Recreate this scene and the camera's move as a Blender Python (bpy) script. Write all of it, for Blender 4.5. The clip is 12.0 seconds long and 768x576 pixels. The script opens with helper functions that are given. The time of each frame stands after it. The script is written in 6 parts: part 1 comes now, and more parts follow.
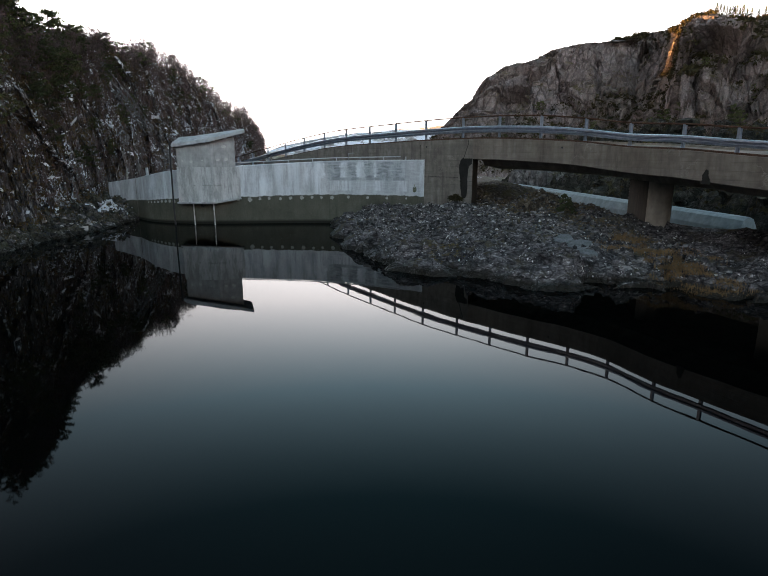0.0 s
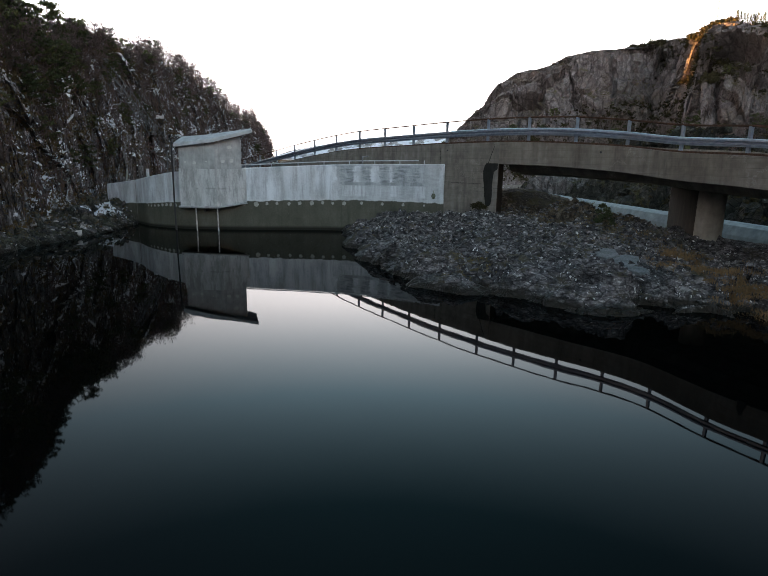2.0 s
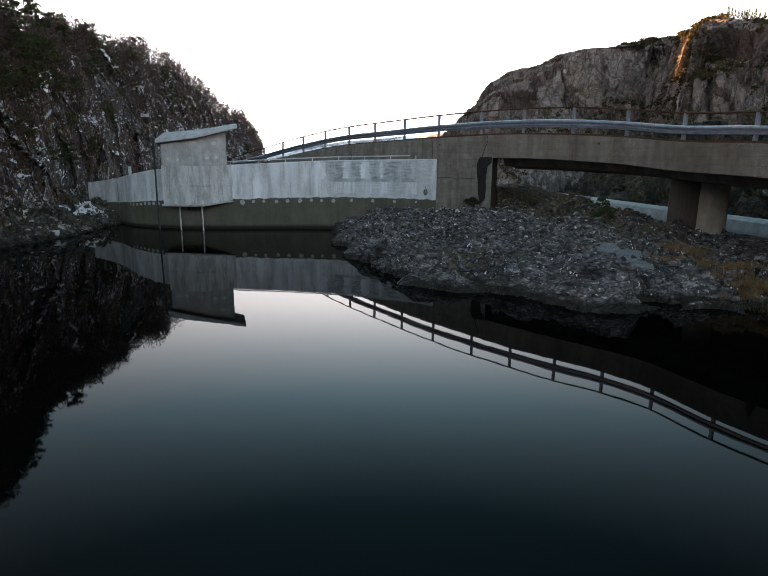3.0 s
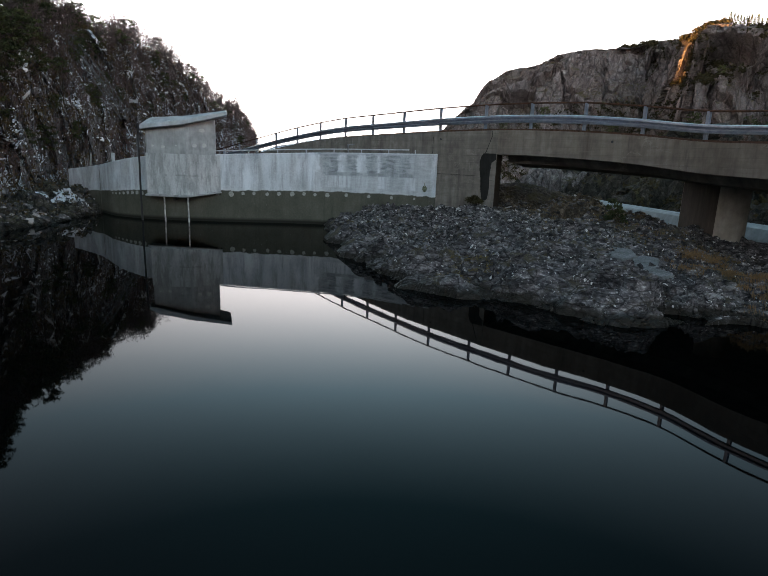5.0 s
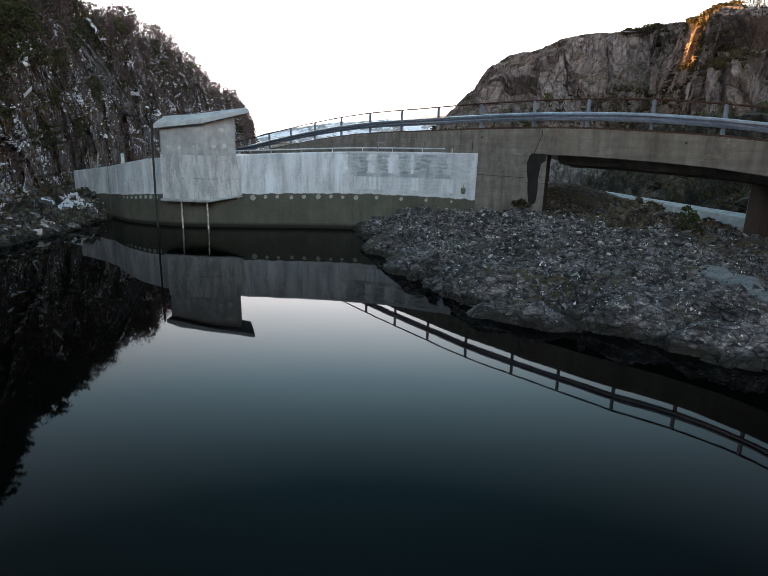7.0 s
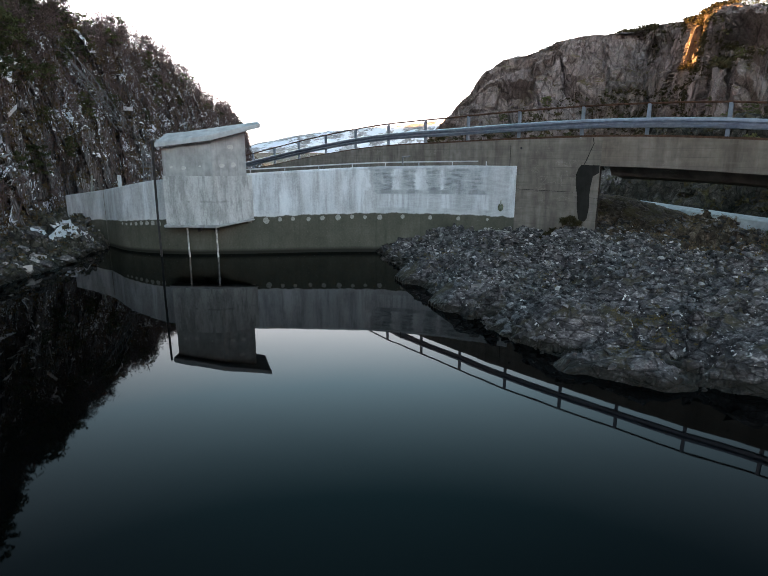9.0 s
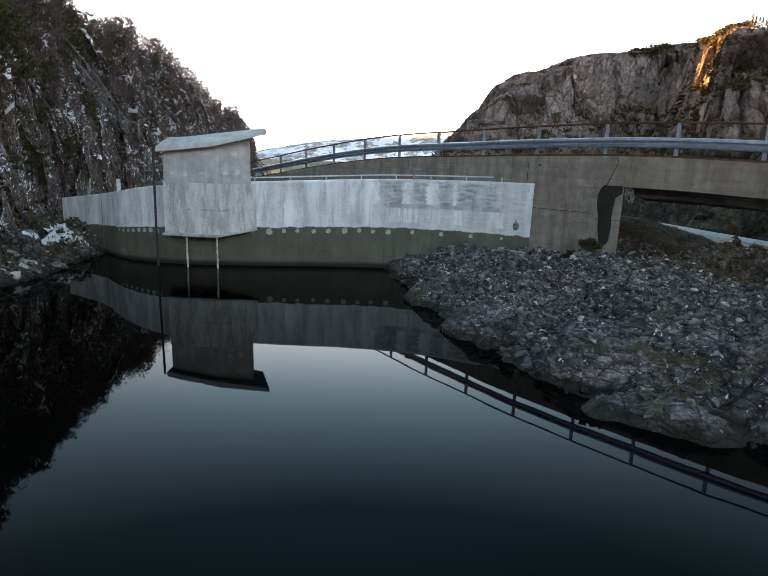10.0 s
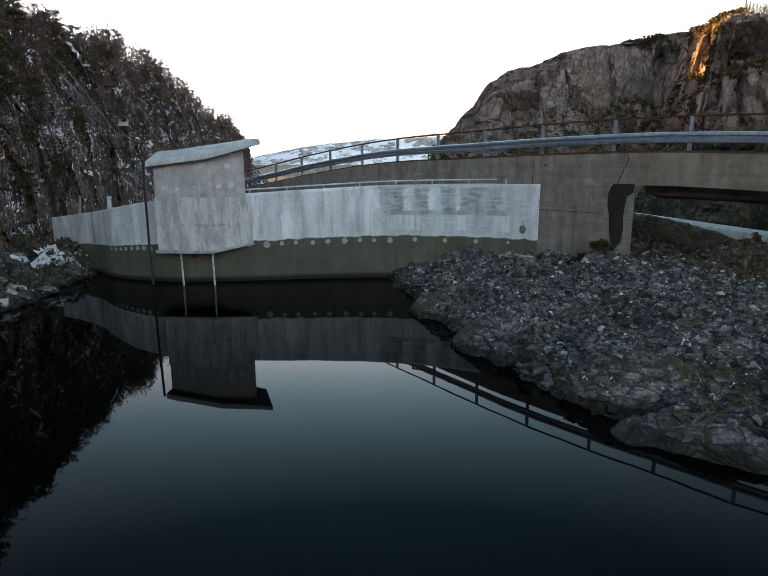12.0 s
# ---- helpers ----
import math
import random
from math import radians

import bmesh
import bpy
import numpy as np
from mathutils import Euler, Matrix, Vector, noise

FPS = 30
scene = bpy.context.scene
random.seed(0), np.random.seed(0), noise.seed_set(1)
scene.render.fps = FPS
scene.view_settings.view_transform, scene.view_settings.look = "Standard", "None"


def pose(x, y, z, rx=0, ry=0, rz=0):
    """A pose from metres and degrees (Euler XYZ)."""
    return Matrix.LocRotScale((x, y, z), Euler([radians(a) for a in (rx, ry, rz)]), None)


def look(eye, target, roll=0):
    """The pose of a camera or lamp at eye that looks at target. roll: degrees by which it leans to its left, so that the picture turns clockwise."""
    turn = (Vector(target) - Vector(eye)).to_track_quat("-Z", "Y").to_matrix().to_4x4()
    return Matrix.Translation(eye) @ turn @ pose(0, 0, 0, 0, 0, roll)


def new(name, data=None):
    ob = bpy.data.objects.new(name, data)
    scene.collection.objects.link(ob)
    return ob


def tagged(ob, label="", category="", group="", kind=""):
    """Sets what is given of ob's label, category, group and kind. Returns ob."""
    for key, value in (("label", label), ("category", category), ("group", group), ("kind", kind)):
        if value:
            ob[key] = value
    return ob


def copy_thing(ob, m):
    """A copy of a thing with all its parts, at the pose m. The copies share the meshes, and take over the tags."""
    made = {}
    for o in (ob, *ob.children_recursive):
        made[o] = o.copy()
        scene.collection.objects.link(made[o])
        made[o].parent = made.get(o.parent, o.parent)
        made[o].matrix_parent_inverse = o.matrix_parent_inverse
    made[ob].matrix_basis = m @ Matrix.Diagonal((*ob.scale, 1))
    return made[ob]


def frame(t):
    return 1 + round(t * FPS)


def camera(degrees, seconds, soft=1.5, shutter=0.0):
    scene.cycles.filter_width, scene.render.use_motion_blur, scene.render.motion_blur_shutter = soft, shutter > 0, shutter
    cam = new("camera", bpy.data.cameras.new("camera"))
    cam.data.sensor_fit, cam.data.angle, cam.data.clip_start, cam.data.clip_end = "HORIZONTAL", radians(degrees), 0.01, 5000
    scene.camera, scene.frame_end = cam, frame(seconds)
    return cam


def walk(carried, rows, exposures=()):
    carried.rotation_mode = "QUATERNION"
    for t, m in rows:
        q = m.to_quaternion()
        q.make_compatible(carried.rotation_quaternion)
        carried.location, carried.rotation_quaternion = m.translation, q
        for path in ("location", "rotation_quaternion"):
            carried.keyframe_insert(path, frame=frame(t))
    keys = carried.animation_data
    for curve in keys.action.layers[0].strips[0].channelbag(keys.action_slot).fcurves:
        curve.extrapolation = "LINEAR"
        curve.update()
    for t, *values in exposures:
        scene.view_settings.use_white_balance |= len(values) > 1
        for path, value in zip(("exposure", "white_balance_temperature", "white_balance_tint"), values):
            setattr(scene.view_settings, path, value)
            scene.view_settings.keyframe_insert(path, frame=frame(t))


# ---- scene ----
cam = camera(68.57, 12.0, 1.0)
PATH = [
    (0, (0.623, -2.927, 4.199), (0.559, -0.984, 3.728), 0.1),
    (0.5, (0.333, -2.314, 4.194), (0.259, -0.373, 3.72), 0.2),
    (1, (0.075, -1.683, 4.235), (-0.013, 0.262, 3.777), -0.8),
    (1.5, (0.064, -1.123, 4.186), (-0.022, 0.825, 3.738), -0.6),
    (2, (0.024, -0.621, 4.029), (-0.058, 1.326, 3.579), 0.9),
    (2.5, (0.061, -0.203, 3.879), (-0.012, 1.745, 3.429), 1.2),
    (3, (0.093, 0.318, 3.73), (0.034, 2.267, 3.284), 0.5),
    (5, (-0.081, 1.749, 3.57), (-0.11, 3.696, 3.115), 2.2),
    (5.5, (-0.407, 2.039, 3.616), (-0.422, 3.981, 3.136), 3.3),
    (6, (-0.851, 2.625, 3.76), (-0.857, 4.566, 3.278), 3.2),
    (6.5, (-1.457, 3.161, 4.011), (-1.461, 5.103, 3.532), 1.8),
    (7, (-2.122, 3.754, 4.136), (-2.123, 5.69, 3.634), 1.7),
    (9, (-3.71, 6.433, 4.383), (-3.686, 8.375, 3.905), 0.2),
    (9.5, (-3.88, 7.074, 4.454), (-3.859, 9.02, 3.995), -0.3),
    (10, (-3.905, 7.611, 4.45), (-3.887, 9.561, 4.005), 2.1),
    (10.5, (-3.874, 7.992, 4.512), (-3.846, 9.943, 4.074), 2.4),
    (11, (-3.948, 8.3, 4.544), (-3.92, 10.252, 4.111), 1.8),
    (11.5, (-4.012, 8.499, 4.625), (-3.994, 10.454, 4.203), 0.0),
    (12, (-4.031, 8.503, 4.621), (-4.015, 10.454, 4.18), -0.2),
]
walk(cam, [(t, look(eye, target, roll)) for t, eye, target, roll in PATH], [(0.0, 3.15, 6750, 13), (3.0, 3.15, 6750, 13), (5.0, 3.17, 6750, 13), (6.5, 3.4, 6750, 13), (9.0, 3.6, 6750, 13), (10.0, 3.65, 6750, 13), (11.0, 3.42, 6750, 13), (12.0, 3.34, 6750, 13)])

# ---- light ----
SUN_AZ, SUN_EL = radians(280.0), radians(8.0)      # low, far to the left, behind the added unseen ridge
world = bpy.data.worlds.new("world")
scene.world = world
world.use_nodes = True
wn = world.node_tree.nodes
sky = wn.new("ShaderNodeTexSky")
sky.sky_type, sky.sun_disc = "NISHITA", False
sky.sun_elevation, sky.sun_rotation = SUN_EL, SUN_AZ
sky.air_density, sky.dust_density, sky.ozone_density = 1.0, 2.0, 1.5
wn["Background"].inputs["Strength"].default_value = 0.15
# thin high haze: white towards the horizon, thinning out overhead
where = wn.new("ShaderNodeTexCoord")
split = wn.new("ShaderNodeSeparateXYZ")
haze = wn.new("ShaderNodeValToRGB")
veil = wn.new("ShaderNodeMix")
veil.data_type, veil.blend_type = "RGBA", "ADD"
veil.inputs[0].default_value = 1.0
for _ in range(3):
    haze.color_ramp.elements.new(0.5)
for el, (at, col) in zip(haze.color_ramp.elements, [(0.0, (3.8, 3.6, 3.5)), (0.25, (4.3, 4.25, 4.3)), (0.40, (1.35, 2.2, 2.65)), (0.56, (0.14, 0.47, 0.60)), (1.0, (0.15, 0.21, 0.25))]):
    el.position, el.color = at, (*col, 1)
thin = wn.new("ShaderNodeMix")
thin.data_type, thin.blend_type = "RGBA", "MULTIPLY"
thin.inputs[0].default_value = 1.0
thin.inputs[7].default_value = (0.12, 0.10, 0.10, 1)
# the haze is brightest along the valley and palest square to it
spread = wn.new("ShaderNodeCombineXYZ")
level = wn.new("ShaderNodeVectorMath")
level.operation = "NORMALIZE"
axis = wn.new("ShaderNodeVectorMath")
axis.operation, axis.inputs[1].default_value = "DOT_PRODUCT", (-0.03, 1.0, 0.0)
steep = wn.new("ShaderNodeMath")
steep.operation, steep.inputs[1].default_value = "POWER", 6.0
both = wn.new("ShaderNodeMath")
both.operation = "ABSOLUTE"
share = wn.new("ShaderNodeMapRange")
share.inputs["To Min"].default_value, share.inputs["To Max"].default_value = 0.13, 1.0
tone = wn.new("ShaderNodeVectorMath")
tone.operation = "MULTIPLY"
for a, c in ((split.outputs["X"], spread.inputs["X"]), (split.outputs["Y"], spread.inputs["Y"]), (spread.outputs[0], level.inputs[0]), (level.outputs[0], axis.inputs[0]), (axis.outputs["Value"], both.inputs[0]), (both.outputs[0], steep.inputs[0]), (steep.outputs[0], share.inputs["Value"]), (haze.outputs["Color"], tone.inputs[0]), (share.outputs[0], tone.inputs[1])):
    world.node_tree.links.new(a, c)
for a, c in ((where.outputs["Generated"], split.inputs[0]), (split.outputs["Z"], haze.inputs["Fac"]), (sky.outputs["Color"], thin.inputs[6]), (thin.outputs[2], veil.inputs[6]), (tone.outputs[0], veil.inputs[7]), (veil.outputs[2], wn["Background"].inputs["Color"])):
    world.node_tree.links.new(a, c)

sun_data = bpy.data.lights.new("sun", "SUN")
sun_data.energy, sun_data.angle, sun_data.color = 4.8, radians(0.5), (1.0, 0.50, 0.16)
sun = new("sun", sun_data)
sun_way = Vector((math.sin(SUN_AZ) * math.cos(SUN_EL), math.cos(SUN_AZ) * math.cos(SUN_EL), math.sin(SUN_EL)))
sun.matrix_world = look(sun_way * 300, (0, 0, 0))


# ---- noise and mesh tools ----
RNG = np.random.default_rng(7)
PERM = RNG.permutation(512)


def lattice(ix, iy, iz):
    return PERM[(PERM[(PERM[ix & 511] + iy) & 511] + iz) & 511]


def gnoise(p, seed=0):
    """Smooth value noise in -1..1 for an (n, 3) array."""
    p = np.asarray(p, float) + seed * 17.31
    i = np.floor(p).astype(int)
    f = p - i
    f = f * f * f * (f * (f * 6 - 15) + 10)
    out = 0.0
    for dx in (0, 1):
        for dy in (0, 1):
            for dz in (0, 1):
                w = abs(1 - dx - f[:, 0]) * abs(1 - dy - f[:, 1]) * abs(1 - dz - f[:, 2])
                out = out + w * lattice(i[:, 0] + dx, i[:, 1] + dy, i[:, 2] + dz)
    return out / 255.5 - 1


def fbm(p, octaves=4, seed=0, ridged=False):
    p, total, amp, norm = np.asarray(p, float), 0.0, 1.0, 0.0
    for o in range(octaves):
        n = gnoise(p * 2.03**o, seed + o)
        total = total + amp * ((1 - 2 * np.abs(n)) if ridged else n)
        norm += amp
        amp *= 0.5
    return total / norm


def cells(p, seed=0):
    """Worley noise: distance to the nearest and second nearest seed, and the nearest one's random value."""
    p = np.asarray(p, float) + seed * 9.7
    i = np.floor(p).astype(int)
    d1, d2, val = np.full(len(p), 9.0), np.full(len(p), 9.0), np.zeros(len(p))
    for dx in (-1, 0, 1):
        for dy in (-1, 0, 1):
            for dz in (-1, 0, 1):
                c = i + (dx, dy, dz)
                h = lattice(c[:, 0], c[:, 1], c[:, 2])
                q = c + np.stack([h, PERM[h], PERM[(h + 91) & 511]], 1) / 511.0
                d = np.sqrt(((p - q) ** 2).sum(1))
                near = d < d1
                d2 = np.where(near, d1, np.minimum(d2, d))
                val = np.where(near, PERM[(h + 200) & 511] / 511.0, val)
                d1 = np.where(near, d, d1)
    return d1, d2, val


def facets(p, seed=0, slope=0.9, gap=6.0, cleft=0.35):
    """Broken rock: each cell a plane tilted its own way, about -0.7..0.7, with sharp clefts between."""
    p = np.asarray(p, float) + seed * 9.7
    i = np.floor(p).astype(int)
    d1, d2, h1 = np.full(len(p), 9.0), np.full(len(p), 9.0), np.zeros(len(p), int)
    off = np.zeros_like(p)
    for dx in (-1, 0, 1):
        for dy in (-1, 0, 1):
            for dz in (-1, 0, 1):
                c = i + (dx, dy, dz)
                h = lattice(c[:, 0], c[:, 1], c[:, 2])
                o = p - c - np.stack([h, PERM[h], PERM[(h + 91) & 511]], 1) / 511.0
                d = np.abs(o).sum(1) * 0.5 + 0.5 * np.sqrt((o**2).sum(1))
                near = d < d1
                d2 = np.where(near, d1, np.minimum(d2, d))
                h1, off = np.where(near, h, h1), np.where(near[:, None], o, off)
                d1 = np.where(near, d, d1)
    way = np.stack([PERM[(h1 + k) & 511] for k in (37, 140, 301)], 1) / 255.5 - 1
    return PERM[(h1 + 200) & 511] / 511.0 - 0.5 + slope * (off * way).sum(1) - cleft * (1 - np.clip((d2 - d1) * gap, 0, 1))


def mesh_from(name, verts, faces, mat, parent=None, label="", smooth=False, uvs=None):
    me = bpy.data.meshes.new(name)
    me.from_pydata([tuple(map(float, v)) for v in verts], [], [tuple(map(int, f)) for f in faces])
    if mat:
        me.materials.append(mat)
    if smooth:
        me.polygons.foreach_set("use_smooth", np.ones(len(me.polygons), bool))
    if uvs is not None:
        layer = me.uv_layers.new(name="map")
        at = np.empty(len(me.loops), int)
        me.loops.foreach_get("vertex_index", at)
        layer.data.foreach_set("uv", np.asarray(uvs, float)[at].ravel())
    me.update()
    ob = new(name, me)
    if parent:
        ob.parent = parent
    if label:
        ob["label"] = label
    return ob


def part(name, bm, mat, parent=None, label="", smooth=False):
    """Links a bmesh as one mesh object under a thing or a part."""
    me = bpy.data.meshes.new(name)
    bm.to_mesh(me)
    bm.free()
    me.materials.append(mat)
    if smooth:
        me.polygons.foreach_set("use_smooth", np.ones(len(me.polygons), bool))
    ob = new(name, me)
    if parent:
        ob.parent = parent
    if label:
        ob["label"] = label
    return ob


def empty(name, at=(0, 0, 0)):
    ob = new(name)
    ob.location = at
    ob.empty_display_size = 0.3
    return ob


def grid_sheet(name, pts, mat, smooth=True, uvs=None, parent=None):
    """A sheet from an (n, m, 3) array of points."""
    n, m, _ = pts.shape
    k = np.arange(n * m).reshape(n, m)
    f = np.stack([k[:-1, :-1], k[1:, :-1], k[1:, 1:], k[:-1, 1:]], -1).reshape(-1, 4)
    me = bpy.data.meshes.new(name)
    me.vertices.add(n * m)
    me.vertices.foreach_set("co", pts.reshape(-1).astype(np.float32))
    me.loops.add(f.size)
    me.loops.foreach_set("vertex_index", f.ravel().astype(np.int32))
    me.polygons.add(len(f))
    me.polygons.foreach_set("loop_start", (np.arange(len(f)) * 4).astype(np.int32))
    me.polygons.foreach_set("use_smooth", np.full(len(f), smooth))
    me.update(calc_edges=True)
    me.validate()
    me.materials.append(mat)
    ob = new(name, me)
    if parent:
        ob.parent = parent
    return ob


def spline(points, step):
    """Points along a smooth curve through the given ones, about step apart."""
    p = np.asarray(points, float)
    q = np.vstack([2 * p[0] - p[1], p, 2 * p[-1] - p[-2]])
    out = []
    for a, b, c, d in zip(q, q[1:], q[2:], q[3:]):
        n = max(1, int(round(np.linalg.norm(c - b) / step)))
        for t in np.arange(n) / n:
            out.append(0.5 * (2 * b + (c - a) * t + (2 * a - 5 * b + 4 * c - d) * t * t + (3 * b - a - 3 * c + d) * t**3))
    return np.array(out + [p[-1]])


def along(curve, s):
    """Place and direction at the length s of a curve."""
    seg = np.linalg.norm(np.diff(curve[:, :2], axis=0), axis=1)
    acc = np.r_[0, np.cumsum(seg)]
    place = np.array([np.interp(s, acc, c) for c in curve.T])
    i = min(max(int(np.searchsorted(acc, s)) - 1, 0), len(seg) - 1)
    way = (curve[i + 1] - curve[i])[:2] / seg[i]
    return place, way


def sweep(name, curve, profile, mat, parent=None, label="", closed=True, smooth=False, tall=None):
    """Sweeps a profile of (across, up) along a curve; across points to the right of its way."""
    c = np.asarray(curve, float)
    t = np.gradient(c[:, :2], axis=0)
    t /= np.linalg.norm(t, axis=1)[:, None]
    right = np.stack([t[:, 1], -t[:, 0]], 1)
    n, m = len(c), len(profile)
    verts, uvs = [], []
    run = np.r_[0, np.cumsum(np.linalg.norm(np.diff(c[:, :2], axis=0), axis=1))]
    for i in range(n):
        for j, (a, u) in enumerate(profile):
            verts.append((c[i, 0] + right[i, 0] * a, c[i, 1] + right[i, 1] * a, c[i, 2] + u * (1 if tall is None else tall[i])))
            uvs.append((run[i], u))
    faces = []
    for i in range(n - 1):
        for j in range(m if closed else m - 1):
            k = (j + 1) % m
            faces.append((i * m + j, i * m + k, (i + 1) * m + k, (i + 1) * m + j))
    if closed:
        faces += [tuple(range(m))[::-1], tuple((n - 1) * m + j for j in range(m))]
    ob = mesh_from(name, verts, faces, mat, parent, label, smooth, uvs)
    bm = bmesh.new()
    bm.from_mesh(ob.data)
    bmesh.ops.recalc_face_normals(bm, faces=bm.faces)
    bm.to_mesh(ob.data)
    bm.free()
    return ob


def ring(r, n=8):
    return [(r * math.cos(2 * math.pi * k / n), r * math.sin(2 * math.pi * k / n)) for k in range(n)]


def tube(bm, a, b, r0, r1=None, n=8, caps=True):
    """A round bar from a to b in a bmesh."""
    a, b = Vector(a), Vector(b)
    r1 = r0 if r1 is None else r1
    q = (b - a).to_track_quat("Z", "Y")
    rings = []
    for at, r in ((a, r0), (b, r1)):
        rings.append([bm.verts.new(at + q @ Vector((r * math.cos(2 * math.pi * k / n), r * math.sin(2 * math.pi * k / n), 0))) for k in range(n)])
    for k in range(n):
        bm.faces.new((rings[0][k], rings[0][(k + 1) % n], rings[1][(k + 1) % n], rings[1][k]))
    if caps:
        bm.faces.new(rings[0][::-1])
        bm.faces.new(rings[1])
    return bm


def slab(bm, plan, z0, z1):
    """An upright prism over a plan of (x, y); z1 may be a list, one height a corner."""
    z0 = z0 if isinstance(z0, (list, tuple)) else [z0] * len(plan)
    z1 = z1 if isinstance(z1, (list, tuple)) else [z1] * len(plan)
    low = [bm.verts.new((x, y, z)) for (x, y), z in zip(plan, z0)]
    top = [bm.verts.new((x, y, z)) for (x, y), z in zip(plan, z1)]
    n = len(plan)
    for k in range(n):
        bm.faces.new((low[k], low[(k + 1) % n], top[(k + 1) % n], top[k]))
    bm.faces.new(low[::-1])
    bm.faces.new(top)
    bmesh.ops.recalc_face_normals(bm, faces=bm.faces)
    return bm


def bevelled(bm, width, segments=1):
    bmesh.ops.bevel(bm, geom=list(bm.edges), offset=width, segments=segments, affect="EDGES", profile=0.7)
    return bm


# ---- materials ----
class Mat:
    """A node material in short form."""

    def __init__(self, name, rough=0.8, metal=0.0):
        self.m = bpy.data.materials.new(name)
        self.m.use_nodes = True
        self.t = self.m.node_tree
        self.b = self.t.nodes["Principled BSDF"]
        self.b.inputs["Roughness"].default_value = rough
        self.b.inputs["Metallic"].default_value = metal
        if rough > 0.65:
            self.b.inputs["Specular IOR Level"].default_value = 0.12
        self.c = self.t.nodes.new("ShaderNodeTexCoord")

    def node(self, kind, **given):
        n = self.t.nodes.new(kind)
        for key, v in given.items():
            n.inputs[key.replace("_", " ")].default_value = v
        return n

    def link(self, a, b):
        self.t.links.new(a, b)

    def coords(self, kind="Object", scale=(1, 1, 1)):
        mp = self.t.nodes.new("ShaderNodeMapping")
        mp.inputs["Scale"].default_value = scale
        self.link(self.c.outputs[kind], mp.inputs["Vector"])
        return mp.outputs["Vector"]

    def noise(self, scale, detail=6.0, kind="Object", stretch=(1, 1, 1), rough=0.6, warp=0.0):
        n = self.node("ShaderNodeTexNoise", Scale=scale, Detail=detail, Roughness=rough, Distortion=warp)
        self.link(self.coords(kind, stretch), n.inputs["Vector"])
        return n.outputs["Fac"]

    def voronoi(self, scale, kind="Object", stretch=(1, 1, 1), feature="F1", out="Distance"):
        n = self.node("ShaderNodeTexVoronoi", Scale=scale)
        n.feature = feature
        self.link(self.coords(kind, stretch), n.inputs["Vector"])
        return n.outputs[out]

    def ramp(self, fac, stops):
        r = self.t.nodes.new("ShaderNodeValToRGB")
        e = r.color_ramp.elements
        while len(e) < len(stops):
            e.new(0.5)
        for el, (at, col) in zip(e, stops):
            el.position = at
            el.color = (*col, 1) if isinstance(col, tuple) else (col, col, col, 1)
        self.link(fac, r.inputs["Fac"])
        return r.outputs["Color"]

    def mix(self, fac, a, b, how="MIX"):
        n = self.t.nodes.new("ShaderNodeMix")
        n.data_type, n.blend_type = "RGBA", how
        for key, v in ((0, fac), (6, a), (7, b)):
            if isinstance(v, (int, float)):
                n.inputs[key].default_value = v if key == 0 else (v, v, v, 1)
            elif isinstance(v, tuple):
                n.inputs[key].default_value = (*v, 1)
            else:
                self.link(v, n.inputs[key])
        return n.outputs[2]

    def math(self, how, a, b=0.0, c=0.0):
        n = self.t.nodes.new("ShaderNodeMath")
        n.operation = how
        for k, v in enumerate((a, b, c)):
            if isinstance(v, (int, float)):
                n.inputs[k].default_value = v
            else:
                self.link(v, n.inputs[k])
        return n.outputs[0]

    def axis(self, which, kind="Object"):
        s = self.t.nodes.new("ShaderNodeSeparateXYZ")
        self.link(self.c.outputs[kind], s.inputs[0])
        return s.outputs[which]

    def up(self):
        """How much a face looks upwards."""
        g = self.t.nodes.new("ShaderNodeNewGeometry")
        s = self.t.nodes.new("ShaderNodeSeparateXYZ")
        self.link(g.outputs["Normal"], s.inputs[0])
        return s.outputs["Z"]

    def random(self, island=False):
        if island:
            return self.t.nodes.new("ShaderNodeNewGeometry").outputs["Random Per Island"]
        return self.t.nodes.new("ShaderNodeObjectInfo").outputs["Random"]

    def bump(self, height, strength=0.4, distance=0.02):
        b = self.node("ShaderNodeBump", Strength=strength, Distance=distance)
        self.link(height, b.inputs["Height"])
        self.link(b.outputs["Normal"], self.b.inputs["Normal"])
        return self

    def colour(self, c):
        if isinstance(c, tuple):
            self.b.inputs["Base Color"].default_value = (*c, 1)
        else:
            self.link(c, self.b.inputs["Base Color"])
        return self

    def rough(self, r):
        self.link(r, self.b.inputs["Roughness"])
        return self


def steps(spans, size, soft=0.012):
    """Stops for a ramp that is 1 within the given spans of a length and 0 between them."""
    out = [(0.0, 0.0)]
    for a, b in spans:
        out += [(a / size - soft, 0.0), (a / size, 1.0), (b / size, 1.0), (b / size + soft, 0.0)]
    return out


